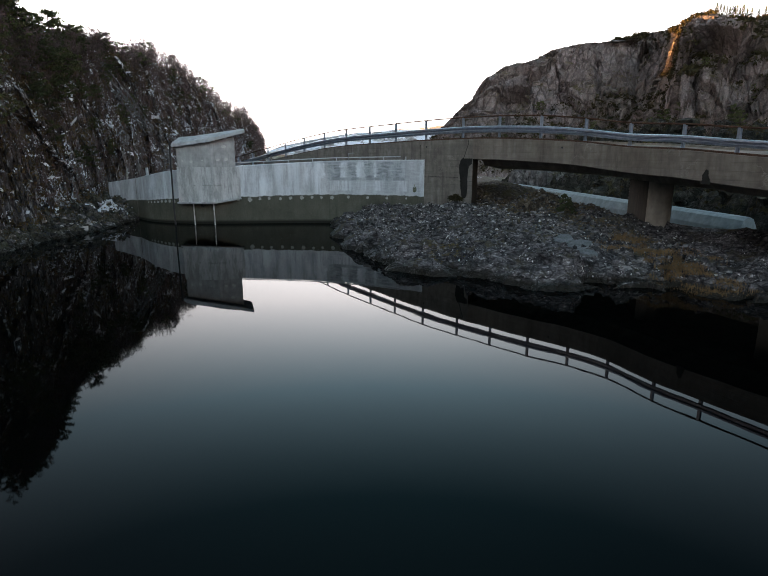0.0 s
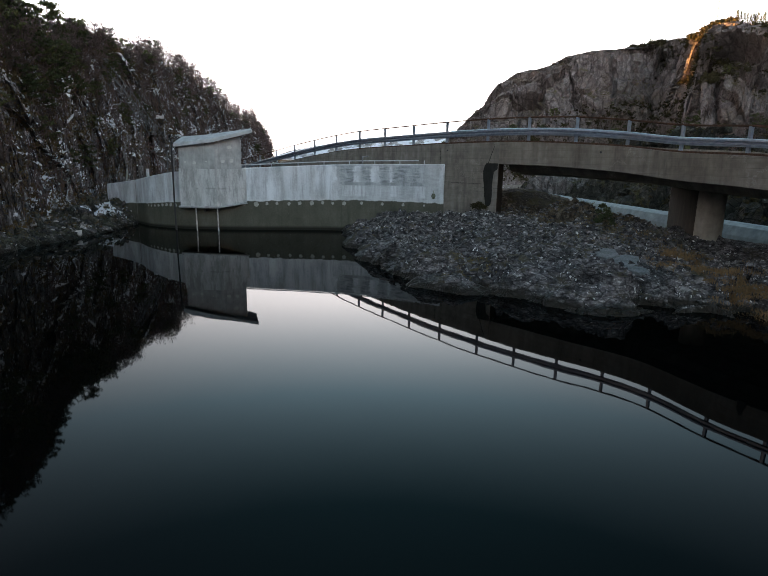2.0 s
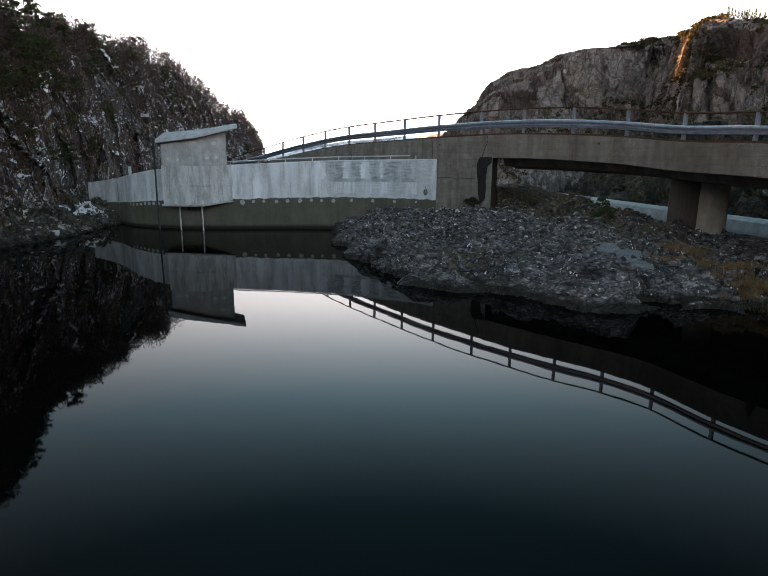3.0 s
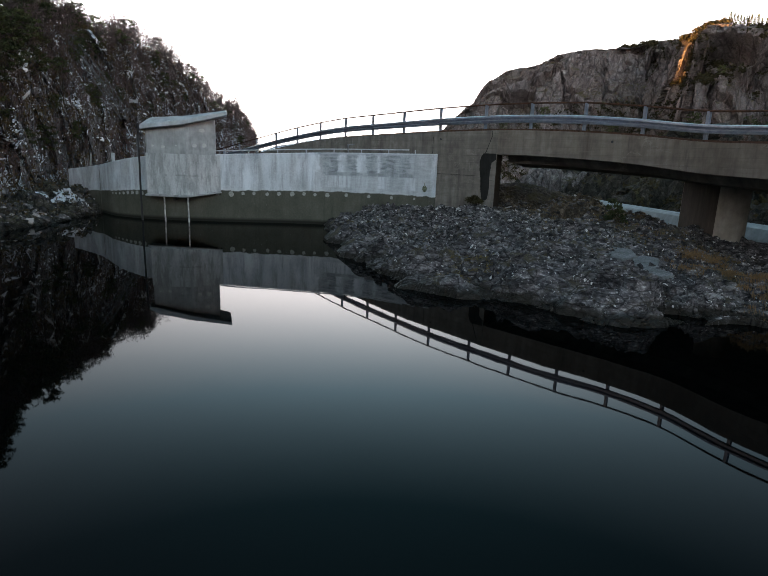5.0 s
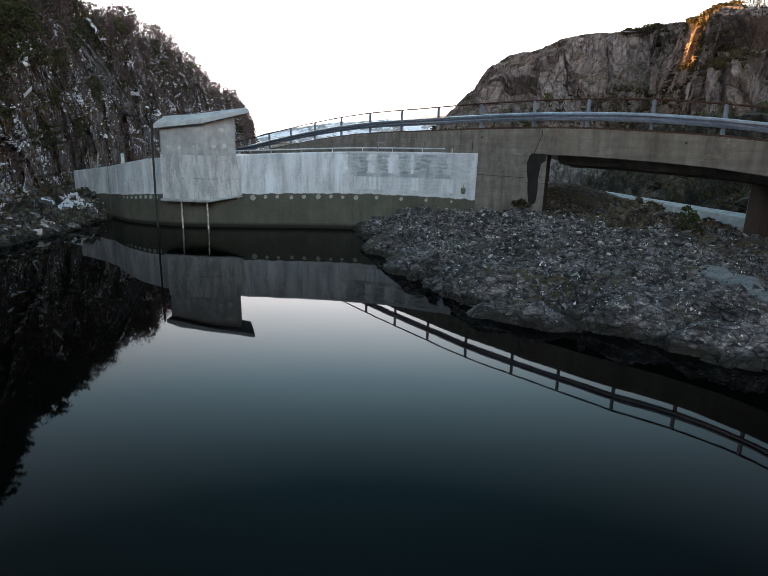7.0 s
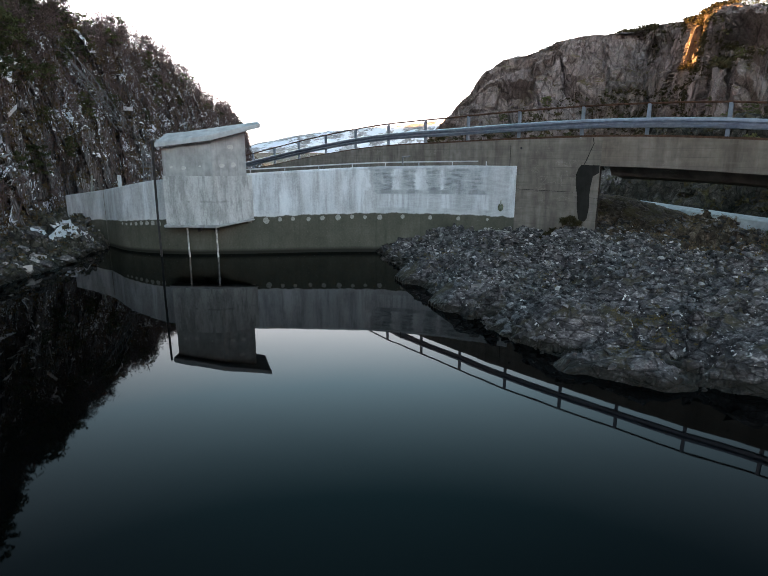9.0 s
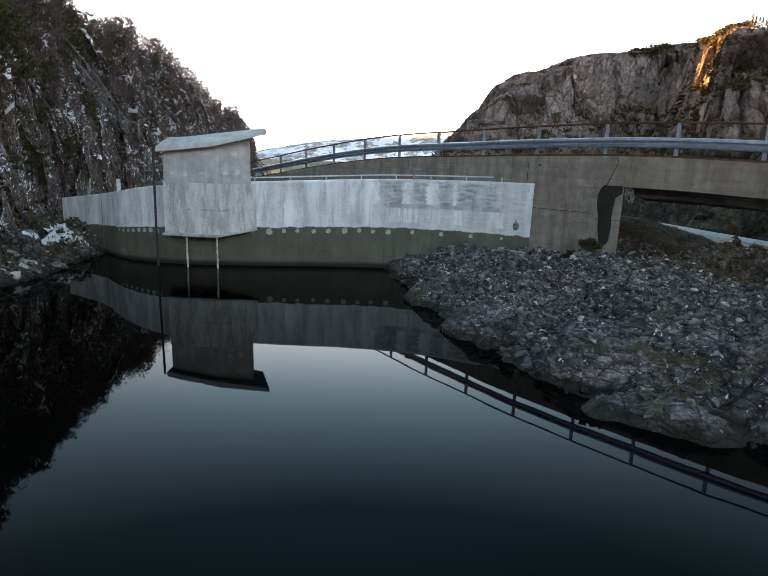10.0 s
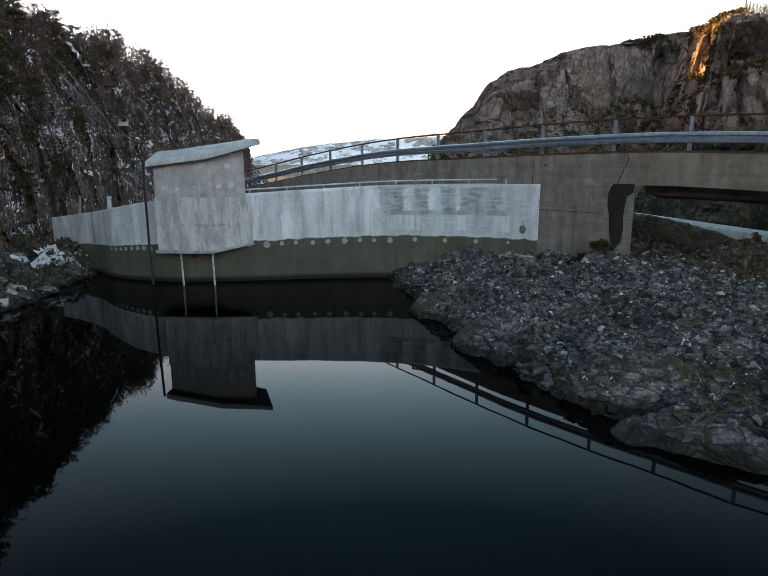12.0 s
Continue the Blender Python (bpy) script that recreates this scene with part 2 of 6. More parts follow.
def mat_dam():
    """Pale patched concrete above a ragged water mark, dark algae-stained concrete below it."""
    k = Mat("dam_concrete", 0.85)
    streak = k.noise(1.0, 6, "UV", (1.5, 1.1, 1), 0.68)
    blotch = k.noise(0.55, 5, "UV", (1, 1.6, 1), 0.6)
    fine = k.noise(14, 6, "Object", (1, 1, 1), 0.7)
    v = k.axis("Y", "UV")
    pale = k.ramp(streak, [(0.38, (0.33, 0.355, 0.38)), (0.47, (0.46, 0.485, 0.515)), (0.53, (0.55, 0.58, 0.61)), (0.62, (0.70, 0.735, 0.765))])
    pale = k.mix(k.ramp(blotch, [(0.42, 0.0), (0.62, 0.6)]), pale, (0.40, 0.40, 0.40))
    # soft upright wash of lime and rain
    pale = k.mix(k.ramp(k.noise(1.0, 5, "UV", (1.9, 0.45, 1), 0.6), [(0.50, 0.0), (0.60, 0.6)]), pale, (0.66, 0.70, 0.73))
    pale = k.mix(k.ramp(k.noise(1.0, 5, "UV", (2.7, 0.9, 1), 0.7), [(0.54, 0.0), (0.64, 0.4)]), pale, (0.29, 0.305, 0.32))
    pale = k.mix(0.3, pale, k.ramp(fine, [(0.3, 0.2), (0.7, 0.8)]), "OVERLAY")
    # board-marked panels left from the formwork, beside whitewashed bays, in two rows
    u = k.math("ADD", k.math("SUBTRACT", k.axis("X", "UV"), 21.0), k.math("MULTIPLY", k.math("SUBTRACT", k.noise(1.6, 5, "UV", (1, 7, 1), 0.75), 0.5), 0.55))
    run = k.math("DIVIDE", u, 8.0)
    upper = k.ramp(v, [(0.725, 0.0), (0.74, 1.0), (0.965, 1.0), (0.985, 0.0)])
    lower = k.ramp(v, [(0.515, 0.0), (0.54, 1.0), (0.68, 1.0), (0.70, 0.0)])
    dark_up = k.ramp(run, steps([(0.78, 1.45), (1.92, 2.42), (2.98, 3.5), (3.75, 5.2)], 8.0))
    white_up = k.ramp(run, steps([(0.05, 0.5), (1.48, 1.88), (2.45, 2.95), (3.53, 3.72)], 8.0))
    white_low = k.ramp(run, steps([(0.8, 1.4), (1.5, 2.3), (2.5, 3.0), (3.7, 4.05), (5.1, 5.6)], 8.0))
    band = k.math("MULTIPLY", k.ramp(v, [(0.685, 0.0), (0.70, 1.0), (0.73, 1.0), (0.745, 0.0)]), k.ramp(run, steps([(0.78, 5.4)], 8.0)))
    lines = k.ramp(k.noise(1.0, 6, "UV", (1.8, 30.0, 1), 0.75), [(0.40, 0.0), (0.52, 0.55), (0.62, 1.0)])
    worn = k.ramp(k.noise(1.9, 6, "UV", (1, 2, 1), 0.75), [(0.40, 0.1), (0.56, 1.0)])
    board = k.mix(lines, (0.16, 0.18, 0.195), (0.40, 0.435, 0.455))
    white = k.mix(k.ramp(fine, [(0.3, 0.3), (0.7, 0.0)]), (0.74, 0.775, 0.80), (0.50, 0.53, 0.55))
    flat = k.ramp(run, steps([(0.78, 6.4)], 8.0))
    pale = k.mix(k.math("MULTIPLY", flat, 0.55), pale, k.mix(lines, (0.30, 0.32, 0.335), (0.47, 0.50, 0.52)))
    pale = k.mix(k.math("MULTIPLY", k.math("MULTIPLY", white_low, lower), k.ramp(k.noise(1.0, 6, "UV", (5.0, 1.2, 1), 0.7), [(0.42, 0.0), (0.60, 0.65)])), pale, white)
    pale = k.mix(k.math("MULTIPLY", k.math("MULTIPLY", white_up, upper), k.math("MULTIPLY", worn, 0.9)), pale, white)
    pale = k.mix(k.math("MULTIPLY", k.math("MULTIPLY", dark_up, upper), k.math("MULTIPLY", worn, 0.85)), pale, board)
    pale = k.mix(k.math("MULTIPLY", band, k.math("MULTIPLY", worn, 0.7)), pale, (0.20, 0.22, 0.235))
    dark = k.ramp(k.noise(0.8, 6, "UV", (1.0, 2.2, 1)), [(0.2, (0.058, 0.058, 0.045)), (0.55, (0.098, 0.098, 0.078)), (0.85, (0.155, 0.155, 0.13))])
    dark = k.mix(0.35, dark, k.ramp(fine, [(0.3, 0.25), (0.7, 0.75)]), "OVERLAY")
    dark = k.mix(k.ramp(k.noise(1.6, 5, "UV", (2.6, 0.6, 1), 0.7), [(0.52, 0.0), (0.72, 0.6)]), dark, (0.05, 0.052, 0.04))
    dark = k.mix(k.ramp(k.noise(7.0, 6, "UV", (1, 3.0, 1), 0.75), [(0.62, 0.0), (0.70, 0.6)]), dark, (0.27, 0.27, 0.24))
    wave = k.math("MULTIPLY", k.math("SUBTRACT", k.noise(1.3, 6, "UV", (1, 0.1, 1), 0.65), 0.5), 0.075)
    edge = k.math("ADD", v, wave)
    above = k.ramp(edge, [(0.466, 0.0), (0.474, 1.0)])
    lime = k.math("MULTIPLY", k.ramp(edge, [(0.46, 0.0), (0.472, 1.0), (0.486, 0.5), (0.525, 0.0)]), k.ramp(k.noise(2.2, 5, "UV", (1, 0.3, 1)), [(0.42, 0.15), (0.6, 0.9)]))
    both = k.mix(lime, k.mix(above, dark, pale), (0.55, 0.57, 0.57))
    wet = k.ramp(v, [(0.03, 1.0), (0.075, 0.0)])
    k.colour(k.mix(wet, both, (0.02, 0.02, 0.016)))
    return k.bump(k.mix(k.math("MULTIPLY", dark_up, 0.5), fine, lines), 0.3, 0.012).m


def mat_render(name):
    """Whitish patched concrete with grey run-off and faint boards."""
    k = Mat(name, 0.87)
    fine = k.noise(16, 6, "Object", (1, 1, 1), 0.7)
    c = k.ramp(k.noise(1.0, 6, "Object", (2.4, 2.4, 0.6), 0.7), [(0.39, (0.29, 0.305, 0.315)), (0.47, (0.44, 0.46, 0.475)), (0.53, (0.56, 0.585, 0.60)), (0.60, (0.74, 0.765, 0.78))])
    c = k.mix(k.ramp(k.noise(1.0, 5, "Object", (3.4, 3.4, 0.7), 0.65), [(0.52, 0.0), (0.60, 0.75)]), c, (0.21, 0.23, 0.245))
    c = k.mix(k.ramp(k.noise(1.0, 5, "Object", (2.3, 2.3, 0.5), 0.65), [(0.52, 0.0), (0.60, 0.75)]), c, (0.72, 0.75, 0.77))
    seam = k.ramp(k.math("ABSOLUTE", k.math("SUBTRACT", k.axis("Z"), 2.28)), [(0.0, 0.9), (0.03, 0.4), (0.07, 0.0)])
    c = k.mix(k.math("MULTIPLY", seam, k.ramp(k.noise(2.5, 6), [(0.45, 0.0), (0.56, 1.0)])), c, (0.14, 0.155, 0.165))
    foot = k.ramp(k.math("ADD", k.axis("Z"), k.math("MULTIPLY", k.noise(1.4, 5), 0.3)), [(1.5, 0.5), (1.85, 0.0)])
    c = k.mix(foot, c, (0.36, 0.36, 0.34))
    k.colour(k.mix(0.3, c, k.ramp(fine, [(0.3, 0.2), (0.7, 0.8)]), "OVERLAY"))
    return k.bump(fine, 0.3, 0.012).m


def mat_concrete(name, lo, mid, hi, boards=0.0, veins=0.0):
    """Old board-marked concrete with rain streaks."""
    k = Mat(name, 0.88)
    streak = k.noise(1.3, 5, "Object", (1.6, 1.6, 0.3), 0.65)
    fine = k.noise(18, 5)
    c = k.ramp(streak, [(0.25, lo), (0.5, mid), (0.78, hi)])
    c = k.mix(0.35, c, k.ramp(k.noise(3.5, 6), [(0.3, 0.22), (0.7, 0.75)]), "OVERLAY")
    height = fine
    if veins:
        thin_line = k.ramp(k.math("ABSOLUTE", k.math("SUBTRACT", k.noise(0.9, 4, "Object", (1, 1, 1.4), 0.6), 0.5)), [(0.0, 1.0), (0.012, 0.0)])
        c = k.mix(k.math("MULTIPLY", thin_line, k.ramp(k.noise(0.55, 3), [(0.5, 0.0), (0.62, veins)])), c, (0.5, 0.48, 0.44))
        stain = k.ramp(k.noise(2.4, 5, "Object", (1, 1, 0.12), 0.6), [(0.56, 0.0), (0.72, 0.55)])
        c = k.mix(stain, c, tuple(v * 0.45 for v in lo))
    if boards:
        z = k.math("FRACT", k.math("MULTIPLY", k.axis("Z"), boards))
        groove = k.ramp(z, [(0.0, 0.0), (0.07, 1.0), (0.93, 1.0), (1.0, 0.0)])
        board = k.noise(1.0, 4, "Object", (0.5, 0.5, boards * 2.1), 0.6)
        c = k.mix(k.ramp(board, [(0.36, 0.3), (0.5, 0.0)]), c, lo)
        c = k.mix(k.ramp(board, [(0.58, 0.0), (0.7, 0.2)]), c, hi)
        c = k.mix(k.math("MULTIPLY", k.math("SUBTRACT", 1.0, groove), k.ramp(k.noise(1.1, 5), [(0.42, 0.05), (0.6, 0.4)])), c, tuple(v * 0.7 for v in lo))
        height = k.mix(0.3, groove, fine)
    k.colour(c)
    return k.bump(height, 0.35, 0.012).m


def mat_rock(name, cols, scale=1.0, snow=0.0, moss=None, island=False, streak=(1, 1, 1), bump=0.5, snow_up=0.45, flecks=0.0, cracks=0.0, wet=0.0, tint=None, relief=0.08):
    """Weathered rock: tones at three sizes, clefts, lichen flecks, moss and snow on what looks upwards."""
    k = Mat(name, 0.82)
    big = k.noise(0.6 * scale, 6, "Object", streak, 0.65, 0.4)
    mid = k.noise(3.5 * scale, 7, "Object", streak, 0.72)
    fine = k.noise(22 * scale, 7, "Object", (1, 1, 1), 0.75)
    c = k.ramp(mid, [(0.30, cols[0]), (0.48, cols[1]), (0.60, cols[2]), (0.74, cols[3])])
    c = k.mix(k.ramp(big, [(0.4, 0.0), (0.62, 0.65)]), c, cols[0])
    if tint:
        c = k.mix(k.ramp(k.noise(0.35 * scale, 5, "Object", streak), [(0.48, 0.0), (0.62, 0.7)]), c, tint)
    c = k.mix(0.6, c, k.ramp(fine, [(0.32, 0.08), (0.68, 0.9)]), "OVERLAY")
    height = k.mix(0.5, mid, fine)
    if cracks:
        n = k.node("ShaderNodeTexVoronoi", Scale=2.2 * scale)
        n.feature = "DISTANCE_TO_EDGE"
        warp = k.mix(0.22, k.coords("Object", streak), k.t.nodes.new("ShaderNodeTexNoise").outputs["Color"], "ADD")
        k.link(warp, n.inputs["Vector"])
        line = k.ramp(n.outputs["Distance"], [(0.0, 1.0), (0.035, 0.6), (0.09, 0.0)])
        c = k.mix(k.math("MULTIPLY", line, cracks), c, tuple(v * 0.35 for v in cols[0]))
        height = k.mix(k.math("MULTIPLY", line, 0.8), height, 0.0)
    if flecks:
        f = k.math("MULTIPLY", k.ramp(k.noise(9 * scale, 5, "Object", (1, 1, 1), 0.65), [(0.60, 0.0), (0.64, 1.0)]), k.ramp(k.noise(1.7 * scale, 4), [(0.42, 0.0), (0.6, 1.0)]))
        c = k.mix(k.math("MULTIPLY", f, flecks), c, cols[3])
    if island:
        c = k.mix(0.75, c, k.ramp(k.random(True), [(0.0, 0.05), (0.5, 0.42), (0.85, 0.72), (0.97, 1.0)]), "OVERLAY")
        c = k.mix(k.ramp(k.random(True), [(0.92, 0.0), (0.99, 0.7)]), c, cols[3])
    if moss:
        spot = k.math("MULTIPLY", k.ramp(k.noise(1.1 * scale, 6, "Object", (1, 1, 1), 0.7), [(0.50, 0.0), (0.60, 0.9)]), k.ramp(k.up(), [(0.3, 0.0), (0.7, 1.0)]))
        c = k.mix(spot, c, k.ramp(fine, [(0.3, moss[0]), (0.7, moss[1])]))
    if snow:
        spot = k.math("MULTIPLY", k.ramp(k.noise(0.9 * scale, 7, "Object", (1, 1, 1), 0.7), [(0.66 - snow, 0.0), (0.69 - snow, 1.0)]), k.ramp(k.up(), [(snow_up, 0.0), (snow_up + 0.12, 1.0)]))
        c = k.mix(spot, c, (0.78, 0.82, 0.88))
    if wet:
        low = k.math("ADD", k.axis("Z"), k.math("MULTIPLY", k.math("SUBTRACT", k.noise(1.3, 5), 0.5), 0.5))
        mark = k.ramp(low, [(wet * 0.6, 1.0), (wet * 1.3, 0.0)])
        c = k.mix(k.math("MULTIPLY", mark, 0.9), c, (0.016, 0.014, 0.010))
        k.rough(k.ramp(mark, [(0.0, 0.82), (1.0, 0.4)]))
    k.colour(c)
    return k.bump(height, bump, relief / scale).m


def mat_plain(name, lo, hi, rough=0.6, metal=0.0, scale=6.0, bump=0.15, stretch=(1, 1, 1)):
    k = Mat(name, rough, metal)
    n = k.noise(scale, 6, "Object", stretch)
    k.colour(k.ramp(n, [(0.3, lo), (0.7, hi)]))
    return k.bump(n, bump, 0.01).m


def mat_water():
    k = Mat("lake_water", 0.015)
    k.colour((0.0009, 0.0013, 0.0013))
    k.b.inputs["IOR"].default_value = 1.135
    swell = k.noise(0.35, 2, "Object", (1, 0.6, 1), 0.4)
    ripple = k.noise(1.6, 2, "Object", (1.0, 0.7, 1), 0.4)
    h = k.math("ADD", k.math("MULTIPLY", swell, 1.0), k.math("MULTIPLY", ripple, 0.12))
    k.rough(k.ramp(k.noise(0.12, 3, "Object", (1, 0.5, 1)), [(0.35, 0.012), (0.7, 0.03)]))
    return k.bump(h, 0.10, 0.05).m


def mat_leaf(name, lo, hi, rough=0.75):
    k = Mat(name, rough)
    k.colour(k.mix(0.5, k.ramp(k.random(), [(0.0, lo), (1.0, hi)]), k.ramp(k.noise(3.0, 4), [(0.3, lo), (0.7, hi)])))
    return k.m


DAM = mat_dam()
GATE = mat_concrete("gatehouse_concrete", (0.26, 0.265, 0.262), (0.37, 0.378, 0.375), (0.49, 0.50, 0.50), 0, 0.25)
ROOF = mat_concrete("roof_concrete", (0.36, 0.38, 0.39), (0.46, 0.48, 0.49), (0.55, 0.57, 0.58))
OLD = mat_concrete("old_concrete", (0.11, 0.098, 0.084), (0.18, 0.163, 0.142), (0.26, 0.242, 0.22), 3.2, 0.2)
BEAM = mat_concrete("bridge_concrete", (0.12, 0.102, 0.084), (0.185, 0.161, 0.136), (0.26, 0.233, 0.204), 3.6, 0.3)
PIER = mat_concrete("pier_concrete", (0.20, 0.175, 0.145), (0.27, 0.24, 0.20), (0.34, 0.31, 0.27))
WEIR = mat_concrete("weir_concrete", (0.20, 0.235, 0.245), (0.26, 0.30, 0.31), (0.32, 0.36, 0.37))
PATCH = mat_concrete("damp_concrete", (0.012, 0.012, 0.011), (0.022, 0.022, 0.020), (0.036, 0.035, 0.033))
SPOT = mat_plain("white_mortar", (0.19, 0.195, 0.175), (0.40, 0.405, 0.37), 0.9, 0, 12)
WHITE = mat_plain("white_paste", (0.42, 0.425, 0.41), (0.62, 0.625, 0.60), 0.9, 0, 12)
GALV = mat_plain("galvanised_steel", (0.22, 0.26, 0.33), (0.40, 0.46, 0.54), 0.32, 0.75, 5, 0.1)
TRUSS = mat_plain("weathered_steel", (0.12, 0.12, 0.125), (0.24, 0.24, 0.245), 0.7, 0.3, 8)
RUST = mat_plain("rusty_steel", (0.045, 0.024, 0.016), (0.11, 0.058, 0.038), 0.8, 0.2, 10)
STEEL = mat_plain("bright_steel", (0.10, 0.10, 0.09), (0.88, 0.87, 0.82), 0.4, 0.15, 7, 0.2, (1, 1, 1))
ALGAE = mat_plain("algae_stained", (0.05, 0.055, 0.038), (0.20, 0.21, 0.15), 0.85, 0, 9)
BLACK = mat_plain("black_plastic", (0.010, 0.010, 0.011), (0.018, 0.018, 0.02), 0.5)
ASPHALT = mat_plain("asphalt", (0.035, 0.035, 0.036), (0.065, 0.064, 0.062), 0.9, 0, 30, 0.3)
WATER = mat_water()
ROCK = mat_rock("shore_rock", [(0.018, 0.0162, 0.017), (0.105, 0.095, 0.099), (0.25, 0.232, 0.234), (0.78, 0.75, 0.73)], 1.0, 0, ((0.045, 0.038, 0.024), (0.095, 0.078, 0.048)), bump=0.9, flecks=0.9, cracks=0.75, wet=0.24, streak=(1, 1, 2.5), relief=0.05)
RUBBLE = mat_rock("shore_rubble", [(0.012, 0.011, 0.011), (0.115, 0.113, 0.113), (0.30, 0.278, 0.272), (0.62, 0.585, 0.56)], 1.6, 0, None, True, wet=0.15)
PLATE = mat_rock("rock_plates", [(0.020, 0.0185, 0.019), (0.095, 0.088, 0.089), (0.19, 0.179, 0.177), (0.26, 0.246, 0.24)], 1.6, 0, None, True, flecks=0.5, wet=0.15)
SLATE = mat_rock("pale_slate", [(0.10, 0.108, 0.112), (0.145, 0.155, 0.16), (0.19, 0.20, 0.205), (0.28, 0.29, 0.295)], 1.0, bump=0.2)
EARTH = mat_rock("earth_bank", [(0.026, 0.021, 0.016), (0.082, 0.063, 0.046), (0.165, 0.135, 0.104), (0.32, 0.285, 0.24)], 1.2, 0, ((0.04, 0.036, 0.016), (0.10, 0.078, 0.034)), bump=1.0, cracks=0.5, flecks=0.5)
SCREE = mat_rock("far_bank_rock", [(0.010, 0.010, 0.008), (0.030, 0.029, 0.024), (0.07, 0.067, 0.06), (0.24, 0.23, 0.21)], 0.7, 0, ((0.03, 0.032, 0.012), (0.07, 0.06, 0.025)), bump=1.0, cracks=0.5)
HILL = mat_rock("wooded_slope", [(0.016, 0.014, 0.014), (0.11, 0.10, 0.098), (0.34, 0.332, 0.334), (0.64, 0.64, 0.65)], 0.9, 0.20, ((0.035, 0.033, 0.014), (0.10, 0.078, 0.036)), streak=(1, 1, 0.4), bump=1.0, snow_up=0.33, cracks=0.8, flecks=0.5, tint=(0.085, 0.058, 0.045))
CLIFF = mat_rock("mountain_rock", [(0.105, 0.084, 0.080), (0.225, 0.190, 0.185), (0.31, 0.270, 0.265), (0.47, 0.43, 0.425)], 0.26, 0.0, ((0.035, 0.032, 0.012), (0.10, 0.078, 0.028)), streak=(1, 1, 0.3), bump=1.0, cracks=0.6, tint=(0.135, 0.108, 0.090))
FELL = mat_rock("snowy_fell", [(0.13, 0.12, 0.118), (0.30, 0.29, 0.292), (0.62, 0.63, 0.65), (0.86, 0.88, 0.91)], 0.03, 0.18, snow_up=0.2)
# rust brown taken near black: shade below the bridge is part of the colour
RUST_SHADE = mat_concrete("rust_and_shade_concrete", (0.018, 0.013, 0.010), (0.034, 0.025, 0.018), (0.065, 0.048, 0.036))
GROUND = mat_rock("valley_ground", [(0.04, 0.04, 0.025), (0.07, 0.065, 0.04), (0.11, 0.1, 0.07), (0.2, 0.2, 0.18)], 0.3, 0.05)
NEEDLES = mat_leaf("pine_needles", (0.020, 0.028, 0.013), (0.12, 0.13, 0.050))
TWIGS = mat_leaf("brown_twigs", (0.060, 0.044, 0.042), (0.18, 0.13, 0.122))
GRASS = mat_leaf("dry_grass", (0.13, 0.080, 0.038), (0.30, 0.19, 0.095))
SCRUB = mat_leaf("dead_heather", (0.045, 0.034, 0.018), (0.16, 0.115, 0.055))
OLIVE = mat_leaf("olive_scrub", (0.018, 0.017, 0.008), (0.058, 0.047, 0.020))
BARK = mat_plain("bark", (0.035, 0.027, 0.02), (0.10, 0.08, 0.06), 0.9, 0, 12, 0.5, (1, 1, 0.3))
SNOW = mat_plain("old_snow", (0.66, 0.68, 0.71), (0.82, 0.84, 0.87), 0.6, 0, 4, 0.3)


# ---- setting ----
def build_water():
    bm = bmesh.new()
    bmesh.ops.create_grid(bm, x_segments=40, y_segments=40, size=1.0)
    bmesh.ops.scale(bm, vec=(75, 75, 1), verts=bm.verts)
    bmesh.ops.translate(bm, vec=(-10, -33, 0), verts=bm.verts)
    ob = part("water", bm, WATER)
    tagged(ob, "calm dark reservoir water mirroring sky and banks", "water", kind="structure")


def build_ground():
    """Valley floor out to the far fells."""
    r = np.geomspace(40, 2600, 60)
    a = np.radians(np.linspace(-180, 180, 181))
    A, R = np.meshgrid(a, r, indexing="ij")
    x, y = -1.5 + R * np.sin(A), 2 + R * np.cos(A)
    z = -2.2 + 0.5 * fbm(np.stack([x, y, 0 * x], -1).reshape(-1, 3) * 0.03, 3).reshape(x.shape)
    ob = grid_sheet("ground", np.stack([x, y, z], -1), GROUND)
    tagged(ob, "dull brown valley floor with thin snow", "ground", kind="structure")


HILL_AZ = {}


